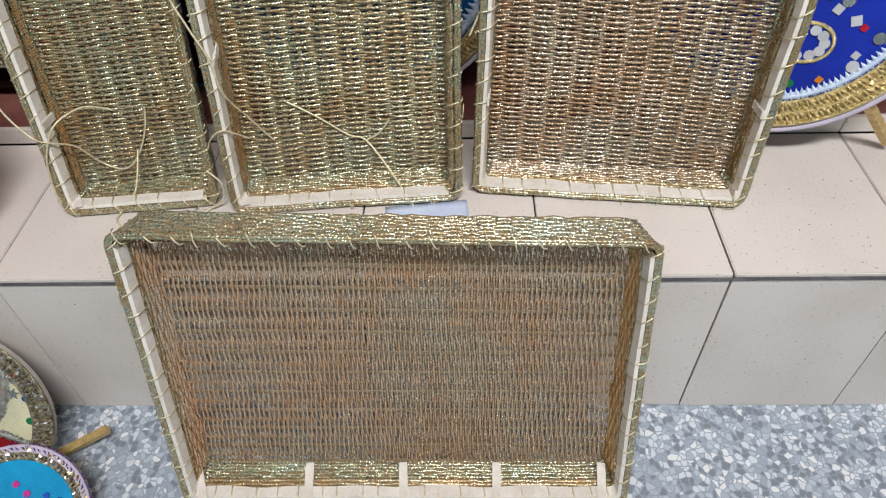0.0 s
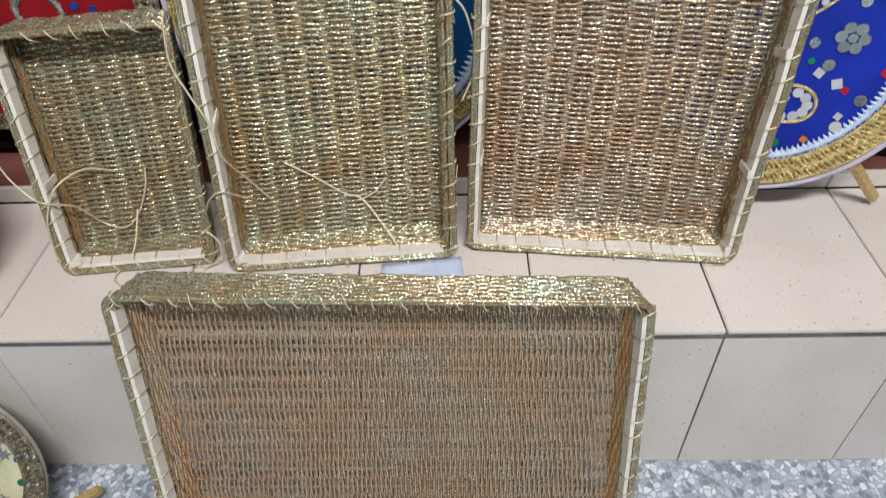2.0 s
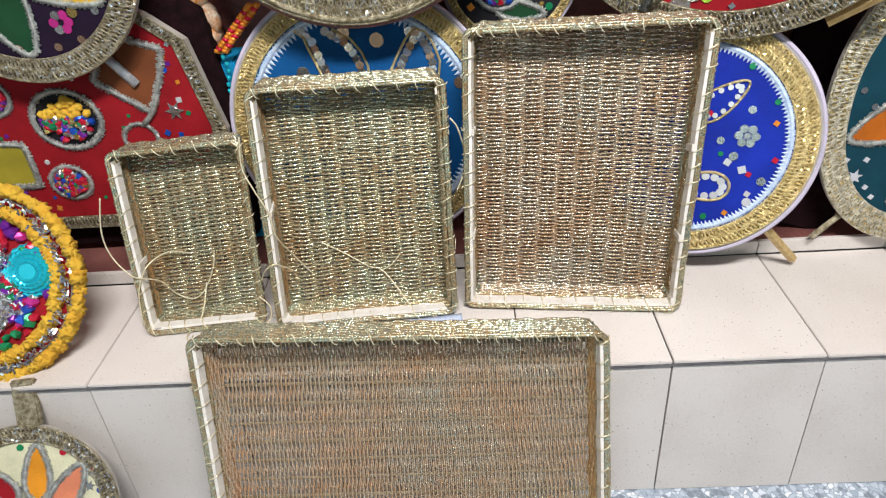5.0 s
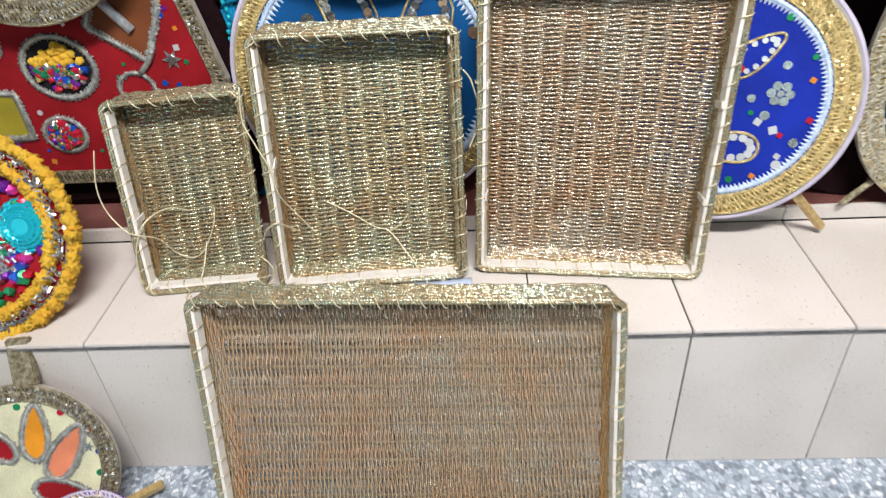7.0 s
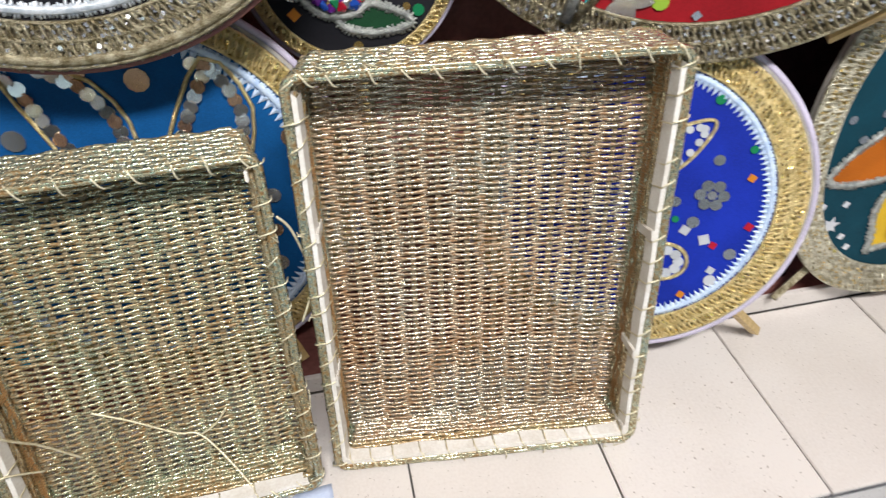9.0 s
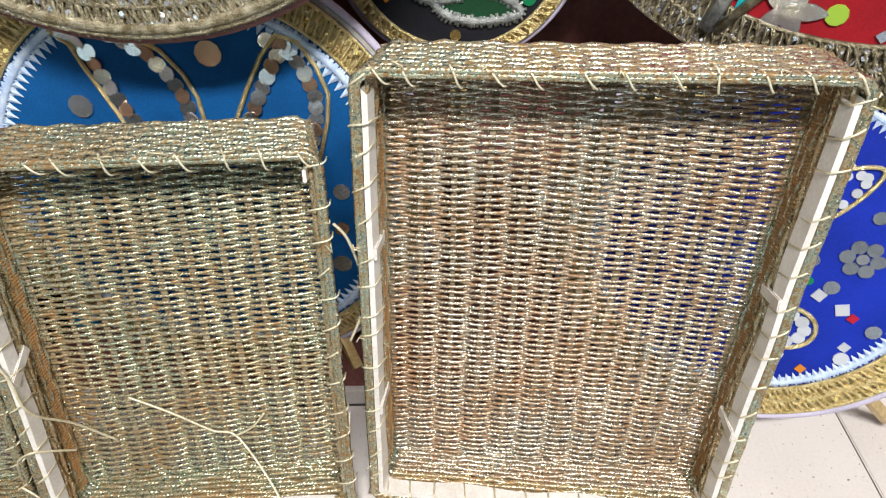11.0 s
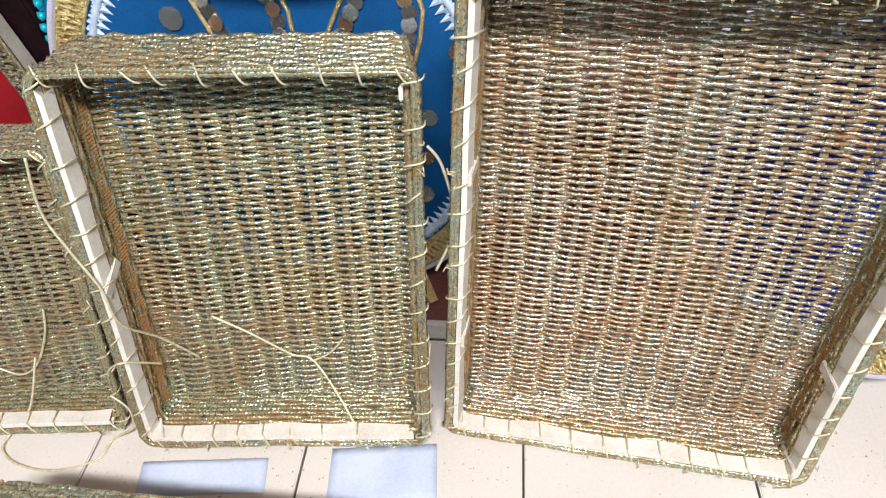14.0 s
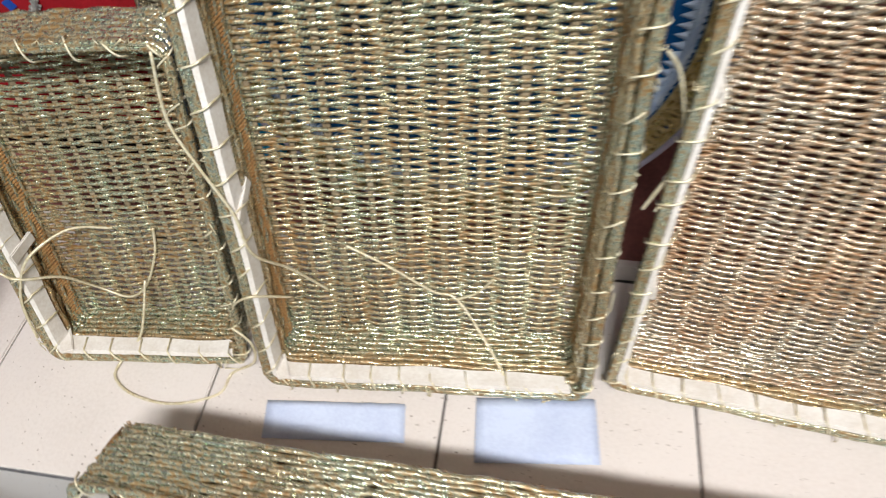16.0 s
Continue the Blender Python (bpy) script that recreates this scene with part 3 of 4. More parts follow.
def band(outline, s0, s1, z, mat, name, bumps=60, rows=6, amp=0.003, teeth=0.0, seed=0):
    """A raised, uneven ribbon that follows the outline between the scales s0 and s1."""
    rnd = random.Random(seed)
    n = len(outline) * 2
    v, f = [], []
    for i in range(n):
        a, b = outline[i // 2], outline[(i // 2 + i % 2) % len(outline)]
        x, y = (a[0] + b[0]) / 2, (a[1] + b[1]) / 2
        t = 2 * math.pi * i / n
        for j in range(rows + 1):
            u = j / rows
            lo = s0 - (teeth * (i % 4 < 2) if teeth else 0)
            s = lo + (s1 - lo) * u
            edge = math.sin(math.pi * u) ** 0.5
            h = amp * edge * (0.55 + 0.45 * math.sin(t * bumps + math.pi * (j % 2))) + amp * 0.35 * rnd.uniform(-1, 1) * edge
            v.append((x * s, y * s, z + h))
    w = rows + 1
    for i in range(n):
        k = (i + 1) % n
        for j in range(rows):
            f.append((i * w + j, i * w + j + 1, k * w + j + 1, k * w + j))
    return mesh_of(name, v, f, mat)


def flat_shape(name, pts, thick, mat):
    n = len(pts)
    v = [(x, y, thick) for x, y in pts] + [(x * 1.04, y * 1.04, 0) for x, y in pts]
    f = [tuple(range(n))] + [(i, n + i, n + (i + 1) % n, (i + 1) % n) for i in range(n)]
    return mesh_of(name, v, f, mat, False)


SHAPES = {
    "round": lambda: [(math.cos(2 * math.pi * i / 10), math.sin(2 * math.pi * i / 10)) for i in range(10)],
    "square": lambda: [(1, 0), (0, 1), (-1, 0), (0, -1)],
    "box": lambda: [(0.8, 0.8), (-0.8, 0.8), (-0.8, -0.8), (0.8, -0.8)],
    "star": lambda: [((1.0 if i % 2 == 0 else 0.45) * math.cos(math.pi * i / 6), (1.0 if i % 2 == 0 else 0.45) * math.sin(math.pi * i / 6)) for i in range(12)],
    "drop": lambda: [(0.55 * math.sin(2 * math.pi * i / 12) * (1 - 0.5 * math.cos(2 * math.pi * i / 12)), -math.cos(2 * math.pi * i / 12)) for i in range(12)],
}
CACHE = {}


def sequin(root, x, y, z, r, color, shape="round", rot=0, name="sequin"):
    key = (color, shape)
    if key not in CACHE:
        CACHE[key] = flat_shape(name, SHAPES[shape](), 0.35, F[color])
    return put(name, CACHE[key], root, pose(x, y, z, 0, 0, rot) @ Matrix.Diagonal((r, r, min(r, 0.004), 1)))


def cord(root, pts, r, mat, closed=True, name="cord", z=0.0):
    b = Build().tube([(x, y, z) for x, y in pts], r, 6, closed)
    return put(name, b.mesh(name, mat), root)


def beads(root, pts, r, color, z, name="bead"):
    for x, y in pts:
        sequin(root, x, y, z, r, color, "round", name=name)


def leaf_pts(cx, cy, length, width, rot, n=28):
    out = []
    c, s = math.cos(radians(rot)), math.sin(radians(rot))
    for i in range(n):
        t = 2 * math.pi * i / n
        u = -math.cos(t) * length / 2
        v = math.sin(t) * width / 2 * (0.74 - 0.26 * math.cos(t))
        out.append((cx + u * c - v * s, cy + u * s + v * c))
    return out


def patch(root, pts, z, mat, name="patch", label=""):
    cx, cy = sum(p[0] for p in pts) / len(pts), sum(p[1] for p in pts) / len(pts)
    me = flat_shape(name, [(x - cx, y - cy) for x, y in pts], 0.0016, mat)
    return put(name, me, root, pose(cx, cy, z), label)


def fringe(root, pts, z, mat, width=0.007, name="zigzag_trim", seed=0):
    """A fuzzy zigzag braid along a closed line: short strokes to both sides of a cord."""
    rnd = random.Random(seed)
    b = Build()
    n = len(pts)
    b.tube([(x, y, z) for x, y in pts], width * 0.5, 6, True, 0.6)
    for i in range(n):
        a, q = Vector(pts[i]), Vector(pts[(i + 1) % n])
        d = q - a
        length = d.length
        if length < 1e-6:
            continue
        nrm = Vector((-d.y, d.x)) / length
        k = max(1, round(length / 0.0036))
        for j in range(k):
            p = a + d * (j / k)
            for sgn in (-1, 1):
                e = p + nrm * sgn * width * rnd.uniform(0.55, 0.95) + d / length * rnd.uniform(-0.0015, 0.0015)
                b.tube([(p.x, p.y, z), (e.x, e.y, z - 0.0008)], 0.0015, 4)
    return put(name, b.mesh(name, mat), root)


def teeth_ring(root, r, size, z, mat):
    """A ring of small pointed teeth that look inwards."""
    n = round(2 * math.pi * r / (size * 0.8))
    b = Build()
    for i in range(n):
        t, d = 2 * math.pi * i / n, math.pi / n * 0.9
        b.add([(r * math.cos(t - d), r * math.sin(t - d), z), (r * math.cos(t + d), r * math.sin(t + d), z), ((r - size) * math.cos(t), (r - size) * math.sin(t), z),
               (r * math.cos(t), r * math.sin(t), z + 0.002)], [(0, 1, 2), (0, 3, 1), (1, 3, 2), (2, 3, 0)])
    put("toothed_trim", b.mesh("toothed_trim", mat, False), root)


def face_pose(center, lean, yaw=0, spin=0):
    """x right, y up the face, z out of it towards the viewer; lean: degrees that its top goes back."""
    return Matrix.Translation(center) @ pose(0, 0, 0, 0, 0, yaw) @ pose(0, 0, 0, 90 - lean, 0, 0) @ pose(0, 0, 0, 0, 0, spin)


def lace_ring(root, outline, s0, s1, mat, name, seed=0):
    """A crocheted metallic braid: edge cords and looping waves over a dull ribbon."""
    put("ribbon", band(outline, s0, s1, 0.0008, M_DULL if mat is M_PALE else M_RIBBON, "ribbon", 90, 3, 0.0008, 0, seed), root)
    n = len(outline) * 3
    per = sum(math.hypot(outline[i][0] - outline[i - 1][0], outline[i][1] - outline[i - 1][1]) for i in range(len(outline)))
    waves = round(per / 0.016)
    rnd = random.Random(seed)

    def at(f):
        i = int(f) % len(outline)
        j, q = (i + 1) % len(outline), f - int(f)
        return outline[i][0] * (1 - q) + outline[j][0] * q, outline[i][1] * (1 - q) + outline[j][1] * q

    mid, amp = (s0 + s1) / 2, (s1 - s0) / 2
    for ph, rel, off, r in ((0, 0.92, 0, 0.0017), (math.pi, 0.92, 0, 0.0017), (0.5 * math.pi, 0.42, 0.5, 0.0014), (1.5 * math.pi, 0.42, -0.5, 0.0014)):
        pts = []
        for i in range(n):
            x, y = at(i / 3)
            t = 2 * math.pi * waves * i / n + ph
            s = mid + amp * (off + rel * math.sin(t)) * 0.98 + amp * 0.10 * rnd.uniform(-1, 1)
            pts.append((x * s, y * s, 0.0030 + 0.0012 * math.cos(t)))
        put(name, Build().tube(pts, r, 4, True).mesh(name, mat), root)
    for s in (s0 + 0.006, s1 - 0.006):
        put("border_cord", Build().tube([(x * s, y * s, 0.0028) for x, y in outline], 0.0022, 5, True).mesh("border_cord", mat), root)
    g = Build()
    for i in range(waves * 5):
        x, y = at(len(outline) * rnd.random())
        s, r, t = rnd.uniform(s0 + 0.01, s1 - 0.01), rnd.uniform(0.0012, 0.0030), rnd.uniform(0, 3)
        tilt = [rnd.uniform(-0.5, 0.5) for _ in range(2)]
        g.add([(x * s + r * math.cos(t + q), y * s + r * math.sin(t + q), 0.0048 + r * (tilt[0] * math.cos(t + q) + tilt[1] * math.sin(t + q))) for q in (0, 1.571, 3.142, 4.712)], [(0, 1, 2, 3)])
    tagged(put("glitter", g.mesh("glitter", F["silver"] if mat is M_PALE else F["gold"], False), root), kind="stuff")


def plate(label, m, outline, face, bands, edge=None, thick=0.008, group="decorated plates", card=None):
    """bands: (inner scale, outer scale, material, bumps, height, name)."""
    root = empty("decorated_plate", m, label, "plate", group)
    put("board", slab(outline, 0.985, -thick, -0.001, "board", card or M_CARD), root)
    put("cloth_face", slab(outline, 0.97, -0.0015, 0.0008, "cloth_face", face), root)
    for i, (a, b, mat, bumps, amp, name) in enumerate(bands):
        lace_ring(root, outline, a, b, mat, name, i + 1)
    if edge:
        b = Build().tube([(x * 1.0, y * 1.0, -0.004) for x, y in outline[::2]], 0.0042, 7, True)
        put("edge_cord", b.mesh("edge_cord", edge), root)
    return root


def foot(root, pts, r=0.009, mat=None):
    b = Build().tube(pts, r, 4)
    put("foot", b.mesh("foot", mat or M_WOOD, False), root)


def scatter(root, seed, n, ok, colors, r0=0.002, r1=0.004, shapes=("round", "square", "round"), box=(-0.2, -0.2, 0.2, 0.2)):
    rnd = random.Random(seed)
    done = []
    while len(done) < n:
        x, y = rnd.uniform(box[0], box[2]), rnd.uniform(box[1], box[3])
        if ok(x, y) and all(math.hypot(x - a, y - b) > 0.013 for a, b in done):
            done.append((x, y))
            sequin(root, x, y, 0.0012, rnd.uniform(r0, r1), rnd.choice(colors), rnd.choice(shapes), rnd.uniform(0, 90))


def diya(root, x, y, rot=0, s=1.0, z=0.002):
    """A small gilt cup with a green edge, glued on a plate."""
    b = Build()
    n, prof = 14, ((0.004, 0.001), (0.010, 0.002), (0.019, 0.009), (0.021, 0.014), (0.018, 0.0145), (0.014, 0.008), (0.003, 0.006))
    v = [(q * math.cos(2 * math.pi * i / n) * s * (1.25 if math.cos(2 * math.pi * i / n) > 0.9 else 1), q * math.sin(2 * math.pi * i / n) * s * 0.8, h * s) for q, h in prof for i in range(n)]
    f = [(k * n + i, k * n + (i + 1) % n, (k + 1) * n + (i + 1) % n, (k + 1) * n + i) for k in range(len(prof) - 1) for i in range(n)]
    f.append(tuple((len(prof) - 1) * n + i for i in range(n)))
    b.add(v, f)
    cup = put("gilt_cup", b.mesh("gilt_cup", M_GILT), root, pose(x, y, z, 0, 0, rot), "small gilt lamp cup")
    ring = Build().tube([(0.0205 * s * math.cos(t), 0.0165 * s * math.sin(t), 0.0145 * s) for t in [math.pi * (0.15 + 0.9 * i / 12) for i in range(13)]], 0.0016 * s, 5)
    put("green_edge", ring.mesh("green_edge", F["green"]), cup)


M_GILT = foil("gilt_foil", (0.85, 0.50, 0.10), 0.85, 0.25)
M_GREY = lace("grey_silver_braid", (0.24, 0.25, 0.24), (0.60, 0.62, 0.58), 0.5)

# ---- royal blue plate ----
ol = circle(0.219)
royal = plate("royal blue round plate with gold lace rim and pearl motifs", face_pose((0.492, 0.902, 0.560), 15, -22), ol, V_ROYAL,
              [(0.80, 0.885, M_GOLD, 125, 0.004, "gold_band"), (0.88, 0.965, M_GOLD, 125, 0.0045, "gold_band")], V_LILAC)
fringe(royal, [(x * 0.772, y * 0.772) for x, y in ol[::2]], 0.002, M_SKY, 0.007)
teeth_ring(royal, 0.166, 0.009, 0.002, M_SKY)
lf = leaf_pts(0.046, 0.074, 0.104, 0.062, 222)
cord(royal, lf, 0.0024, M_GOLD, z=0.002)
beads(royal, [(0.046 + (x - 0.046) * 0.72, 0.074 + (y - 0.074) * 0.72) for x, y in lf[::2]], 0.0048, "white", 0.0015)
lp = leaf_pts(0.035, -0.083, 0.100, 0.068, 5)
cord(royal, lp, 0.0028, M_GOLD, z=0.002)
beads(royal, [(0.035 + (x - 0.035) * 0.78, -0.083 + (y + 0.083) * 0.70) for x, y in lp[::2]], 0.0070, "white", 0.0015)
for i in range(6):
    sequin(royal, 0.098 + 0.014 * math.cos(i * 1.047), 0.016 + 0.014 * math.sin(i * 1.047), 0.0015, 0.0075, "mirror", "round", name="mirror")
sequin(royal, 0.098, 0.016, 0.002, 0.006, "silver", name="mirror")
for x, y, r, c, sh in ((0.140, 0.042, 0.006, "orange", "square"), (0.150, -0.022, 0.0065, "red", "square"), (0.112, -0.052, 0.006, "red", "square"), (0.085, 0.135, 0.006, "green", "round"),
                       (0.135, 0.078, 0.005, "green", "round"), (0.098, 0.062, 0.007, "mirror", "round"), (0.056, 0.004, 0.007, "mirror", "round"), (0.082, -0.022, 0.008, "mirror", "round"),
                       (0.060, -0.020, 0.0045, "green", "round"), (0.135, -0.062, 0.008, "mirror", "round"), (0.118, -0.103, 0.008, "white", "round"), (0.116, -0.088, 0.0065, "white", "square"),
                       (0.100, -0.045, 0.008, "white", "box"), (0.074, -0.034, 0.008, "white", "square"), (0.085, -0.128, 0.006, "orange", "square"), (0.05, -0.14, 0.006, "green", "round"),
                       (0.030, 0.050, 0.006, "red", "round"), (0.0, 0.02, 0.007, "mirror", "round"), (-0.05, 0.05, 0.007, "orange", "square"), (0.02, 0.145, 0.006, "mirror", "round")):
    sequin(royal, x, y, 0.0014, r, c, sh, 20)
foot(royal, [(0.146, -0.138, -0.016), (0.228, -0.228, -0.095)], 0.0085)
foot(royal, [(-0.150, -0.190, -0.02), (-0.2, -0.243, 0.02)])

# ---- azure plate behind the medium tray ----
ol = circle(0.262)
azure = plate("azure blue round plate with gold lace and cord petals", face_pose((-0.110, 0.981, 0.590), 7), ol, V_AZURE,
              [(0.855, 0.97, M_GOLD, 112, 0.004, "gold_band")], V_LILAC)
fringe(azure, [(x * 0.825, y * 0.825) for x, y in ol[::2]], 0.002, M_SKY, 0.008)
teeth_ring(azure, 0.211, 0.012, 0.002, M_SKY)
petals = (((-0.110, 0.186), (-0.094, 0.172), (-0.087, 0.149), (-0.075, 0.117), (-0.066, 0.092), (-0.05, 0.02)),
          ((-0.04, 0.185), (-0.007, 0.164), (0.010, 0.140), (0.019, 0.115), (0.020, 0.090), (0.020, 0.02)),
          ((0.050, 0.02), (0.054, 0.090), (0.071, 0.122), (0.092, 0.157), (0.110, 0.177), (0.130, 0.170), (0.145, 0.145), (0.154, 0.116), (0.150, 0.087), (0.13, 0.02)))
for i, p in enumerate(petals):
    cord(azure, p, 0.0026, M_GOLD, False, z=0.003)
    run = polygon(p + p[::-1], round(sum(math.dist(p[k], p[k + 1]) for k in range(len(p) - 1)) / 0.0125) * 2)
    for k, (x, y) in enumerate(run[:len(run) // 2]):
        off = 0.013 if i == 0 or (i == 2 and x < 0.110) else -0.013
        ob = sequin(azure, x + off, y - 0.004, 0.0024, 0.0085, ("mirror", "silver", "mirror", "copper")[k % 4], "round", name="coin")
        ob.matrix_basis = ob.matrix_basis @ pose(0, 0, 0, 12 * math.sin(k * 2.3), 12 * math.cos(k * 3.1), 0)
for x, y, r, c in ((-0.105, 0.108, 0.0125, "mirror"), (0.040, 0.160, 0.0135, "copper"), (-0.02, 0.176, 0.012, "copper"), (0.190, 0.074, 0.012, "copper"), (0.155, 0.0, 0.010, "silver"), (0.15, -0.05, 0.009, "copper"),
                   (0.145, -0.1, 0.012, "mirror"), (-0.15, 0.02, 0.010, "silver")):
    sequin(azure, x, y, 0.0018, r, c, "round", name="coin")
foot(azure, [(0.12, -0.215, -0.02), (0.15, -0.262, 0.02)])
foot(azure, [(-0.12, -0.215, -0.02), (-0.15, -0.262, 0.02)])

# ---- dark plate with a broad lace rim ----
ol = circle(0.295)
laced = plate("black-green round plate with broad pale gold lace rim", face_pose((-0.085, 0.945, 1.085), 3), ol, V_BLACK,
              [(0.83, 0.90, M_PALE, 90, 0.005, "lace_band"), (0.89, 0.985, M_PALE, 204, 0.006, "lace_band")])
fringe(laced, [(x * 0.80, y * 0.80) for x, y in ol[::2]], 0.002, M_SILVER, 0.009)
fringe(laced, [(x * 0.955, y * 0.955) for x, y in ol], 0.004, M_PALE, 0.011, "lace_loop_trim", 4)
put("red_edging", band(ol, 0.965, 1.006, -0.003, M_MAROON, "red_edging", 100, 4, 0.003), laced)
scatter(laced, 5, 26, lambda x, y: math.hypot(x, y) < 0.2, ("green", "mirror", "gold"), 0.004, 0.007)

# ---- teal plate ----
ol = super_oval(0.226, 0.275, 2.25)
teal = plate("dark teal plate with cloth petals and gilt cups", face_pose((0.955, 0.895, 0.602), 6, -4), ol, V_TEAL,
             [(0.80, 0.90, M_CREAM, 119, 0.005, "lace_band"), (0.885, 0.985, M_CREAM, 153, 0.006, "lace_band")])


def petal(root, pts, mat, cup=None, rot=0):
    patch(root, pts, 0.0012, mat, "petal")
    fringe(root, pts, 0.0035, M_GREY, 0.008, "braid")
    if cup:
        diya(root, cup[0], cup[1], rot)


def heart_pts(cx, cy, s, rot, n=30):
    c, q = math.cos(radians(rot)), math.sin(radians(rot))
    out = []
    for i in range(n):
        t = 2 * math.pi * i / n
        x, y = 16 * math.sin(t) ** 3 / 17 * s, (13 * math.cos(t) - 5 * math.cos(2 * t) - 2 * math.cos(3 * t) - math.cos(4 * t)) / 17 * s
        out.append((cx + x * c - y * q, cy + x * q + y * c))
    return out


petal(teal, leaf_pts(-0.095, -0.026, 0.165, 0.105, 24), V_ORANGE, (-0.070, -0.020), 20)
petal(teal, heart_pts(-0.035, -0.137, 0.064, -35), V_YELLOW, (-0.032, -0.136), 30)
petal(teal, leaf_pts(0.010, 0.085, 0.170, 0.115, 60), V_RED, (0.025, 0.085), 40)
petal(teal, circle(0.05, 24), V_TEAL)
patch(teal, [(0.060 + 0.045 * math.cos(t), -0.030 + 0.028 * math.sin(t)) for t in [2 * math.pi * i / 20 for i in range(20)]], 0.003, F["silver"], "silver_dome")
petal(teal, leaf_pts(0.085, -0.112, 0.110, 0.070, 190), V_ORANGE)
for x, y, r, c, sh in ((-0.144, -0.134, 0.015, "white", "star"), (0.003, -0.186, 0.013, "white", "star"), (-0.085, 0.046, 0.014, "copper", "star"), (0.07, 0.0, 0.011, "white", "star"),
                       (-0.165, -0.10, 0.006, "white", "square"), (-0.13, -0.10, 0.006, "white", "square"), (-0.12, -0.155, 0.006, "white", "square"), (-0.155, -0.165, 0.006, "white", "square"),
                       (-0.105, -0.175, 0.006, "white", "square"), (-0.02, -0.195, 0.006, "white", "square"), (0.03, -0.165, 0.006, "white", "square"), (-0.16, -0.065, 0.006, "mirror", "round"),
                       (-0.12, 0.035, 0.006, "mirror", "round"), (-0.14, 0.0, 0.006, "mirror", "round"), (-0.06, 0.085, 0.006, "white", "square"), (-0.03, 0.045, 0.006, "white", "square"),
                       (-0.09, 0.10, 0.006, "mirror", "round"), (-0.055, 0.135, 0.006, "mirror", "round"), (-0.13, 0.08, 0.006, "pink", "round"), (0.0, -0.075, 0.006, "white", "square"),
                       (-0.165, 0.03, 0.006, "mirror", "round"), (-0.02, 0.16, 0.007, "white", "square"), (0.03, -0.05, 0.006, "white", "round"), (-0.11, 0.135, 0.013, "pink", "star")):
    sequin(teal, x, y, 0.0014, r, c, sh, 15)
foot(teal, [(-0.14, -0.215, -0.012), (-0.195, -0.262, 0.0)], 0.007, M_PALE)
foot(teal, [(0.14, -0.205, -0.015), (0.2, -0.268, 0.01)])

# ---- red plate behind the tall tray ----
ol = circle(0.335)
redp = plate("large red round plate with pale gold lace and silver flowers", face_pose((0.515, 0.922, 1.065), 0, -21), ol, V_RED,
             [(0.845, 0.92, M_PALE, 70, 0.005, "lace_band"), (0.91, 0.985, M_PALE, 90, 0.006, "lace_band")])
for cx, cy, c in ((-0.056, -0.262, "silver"), (0.085, -0.205, "silver"), (-0.10, -0.21, "silver"), (0.17, -0.13, "silver")):
    for i in range(5):
        sequin(redp, cx + 0.017 * math.cos(i * 1.257), cy + 0.017 * math.sin(i * 1.257), 0.002, 0.013, c, "drop", 90 + 72 * i, "silver_petal")
    sequin(redp, cx, cy, 0.004, 0.007, "mirror", "round")
for x, y, r, c, sh in ((-0.094, -0.255, 0.013, "cyan", "star"), (-0.020, -0.262, 0.009, "lime", "round"), (0.105, -0.242, 0.007, "blue", "round"), (0.06, -0.225, 0.006, "mirror", "round"), (0.02, -0.275, 0.006, "mirror", "square"), (0.14, -0.2, 0.007, "orange", "round")):
    sequin(redp, x, y, 0.0014, r, c, sh)
put("braid_line", Build().tube([(-0.120, -0.285, 0.004), (-0.105, -0.24, 0.004), (-0.11, -0.14, 0.004)], 0.008, 6).mesh("braid_line", M_GREY), redp)
put("braid_line", Build().tube([(-0.110, -0.285, 0.004), (-0.065, -0.23, 0.004), (0.01, -0.15, 0.004)], 0.005, 6).mesh("braid_line", M_PALE), redp)
foot(redp, [(0.165, -0.300, -0.022), (0.275, -0.228, -0.02)], 0.012)
put("back_strut", Build().tube([(0.0, -0.1, -0.016), (0.0, -0.735, -0.05)], 0.012, 6).mesh("back_strut", M_WOOD), redp)

# ---- red angular tray and the dark one behind it ----
pts = [(0.300, -0.10), (0.262, 0.075), (0.198, 0.125), (0.05, 0.2), (-0.2, 0.2), (-0.30, 0.0), (-0.25, -0.30), (0.27, -0.30)]
ol = polygon(pts)
redt = plate("red angular tray with silver braid, mirrors and gilt bowls", face_pose((-0.675, 0.975, 0.703), 3), ol, V_RED,
             [(0.895, 0.99, M_PALE, 136, 0.005, "lace_band")], thick=0.02)
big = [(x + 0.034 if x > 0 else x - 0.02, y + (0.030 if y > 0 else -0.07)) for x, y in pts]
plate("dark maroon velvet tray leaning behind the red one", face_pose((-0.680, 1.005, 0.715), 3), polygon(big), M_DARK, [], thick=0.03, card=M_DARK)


def oval(cx, cy, rx, ry, n=36):
    return [(cx + rx * math.cos(2 * math.pi * i / n), cy + ry * math.sin(2 * math.pi * i / n)) for i in range(n)]


def blob(r, seed, n=2, rough=0.18):
    """A small faceted lump."""
    bm = bmesh.new()
    bmesh.ops.create_icosphere(bm, subdivisions=n, radius=r)
    rnd = random.Random(seed)
    for q in bm.verts:
        q.co *= 1 + rnd.uniform(-rough, rough)
    b = Build().add([q.co.copy() for q in bm.verts], [])
    bm.verts.index_update()
    b.f = [tuple(q.index for q in p.verts) for p in bm.faces]
    bm.free()
    return b


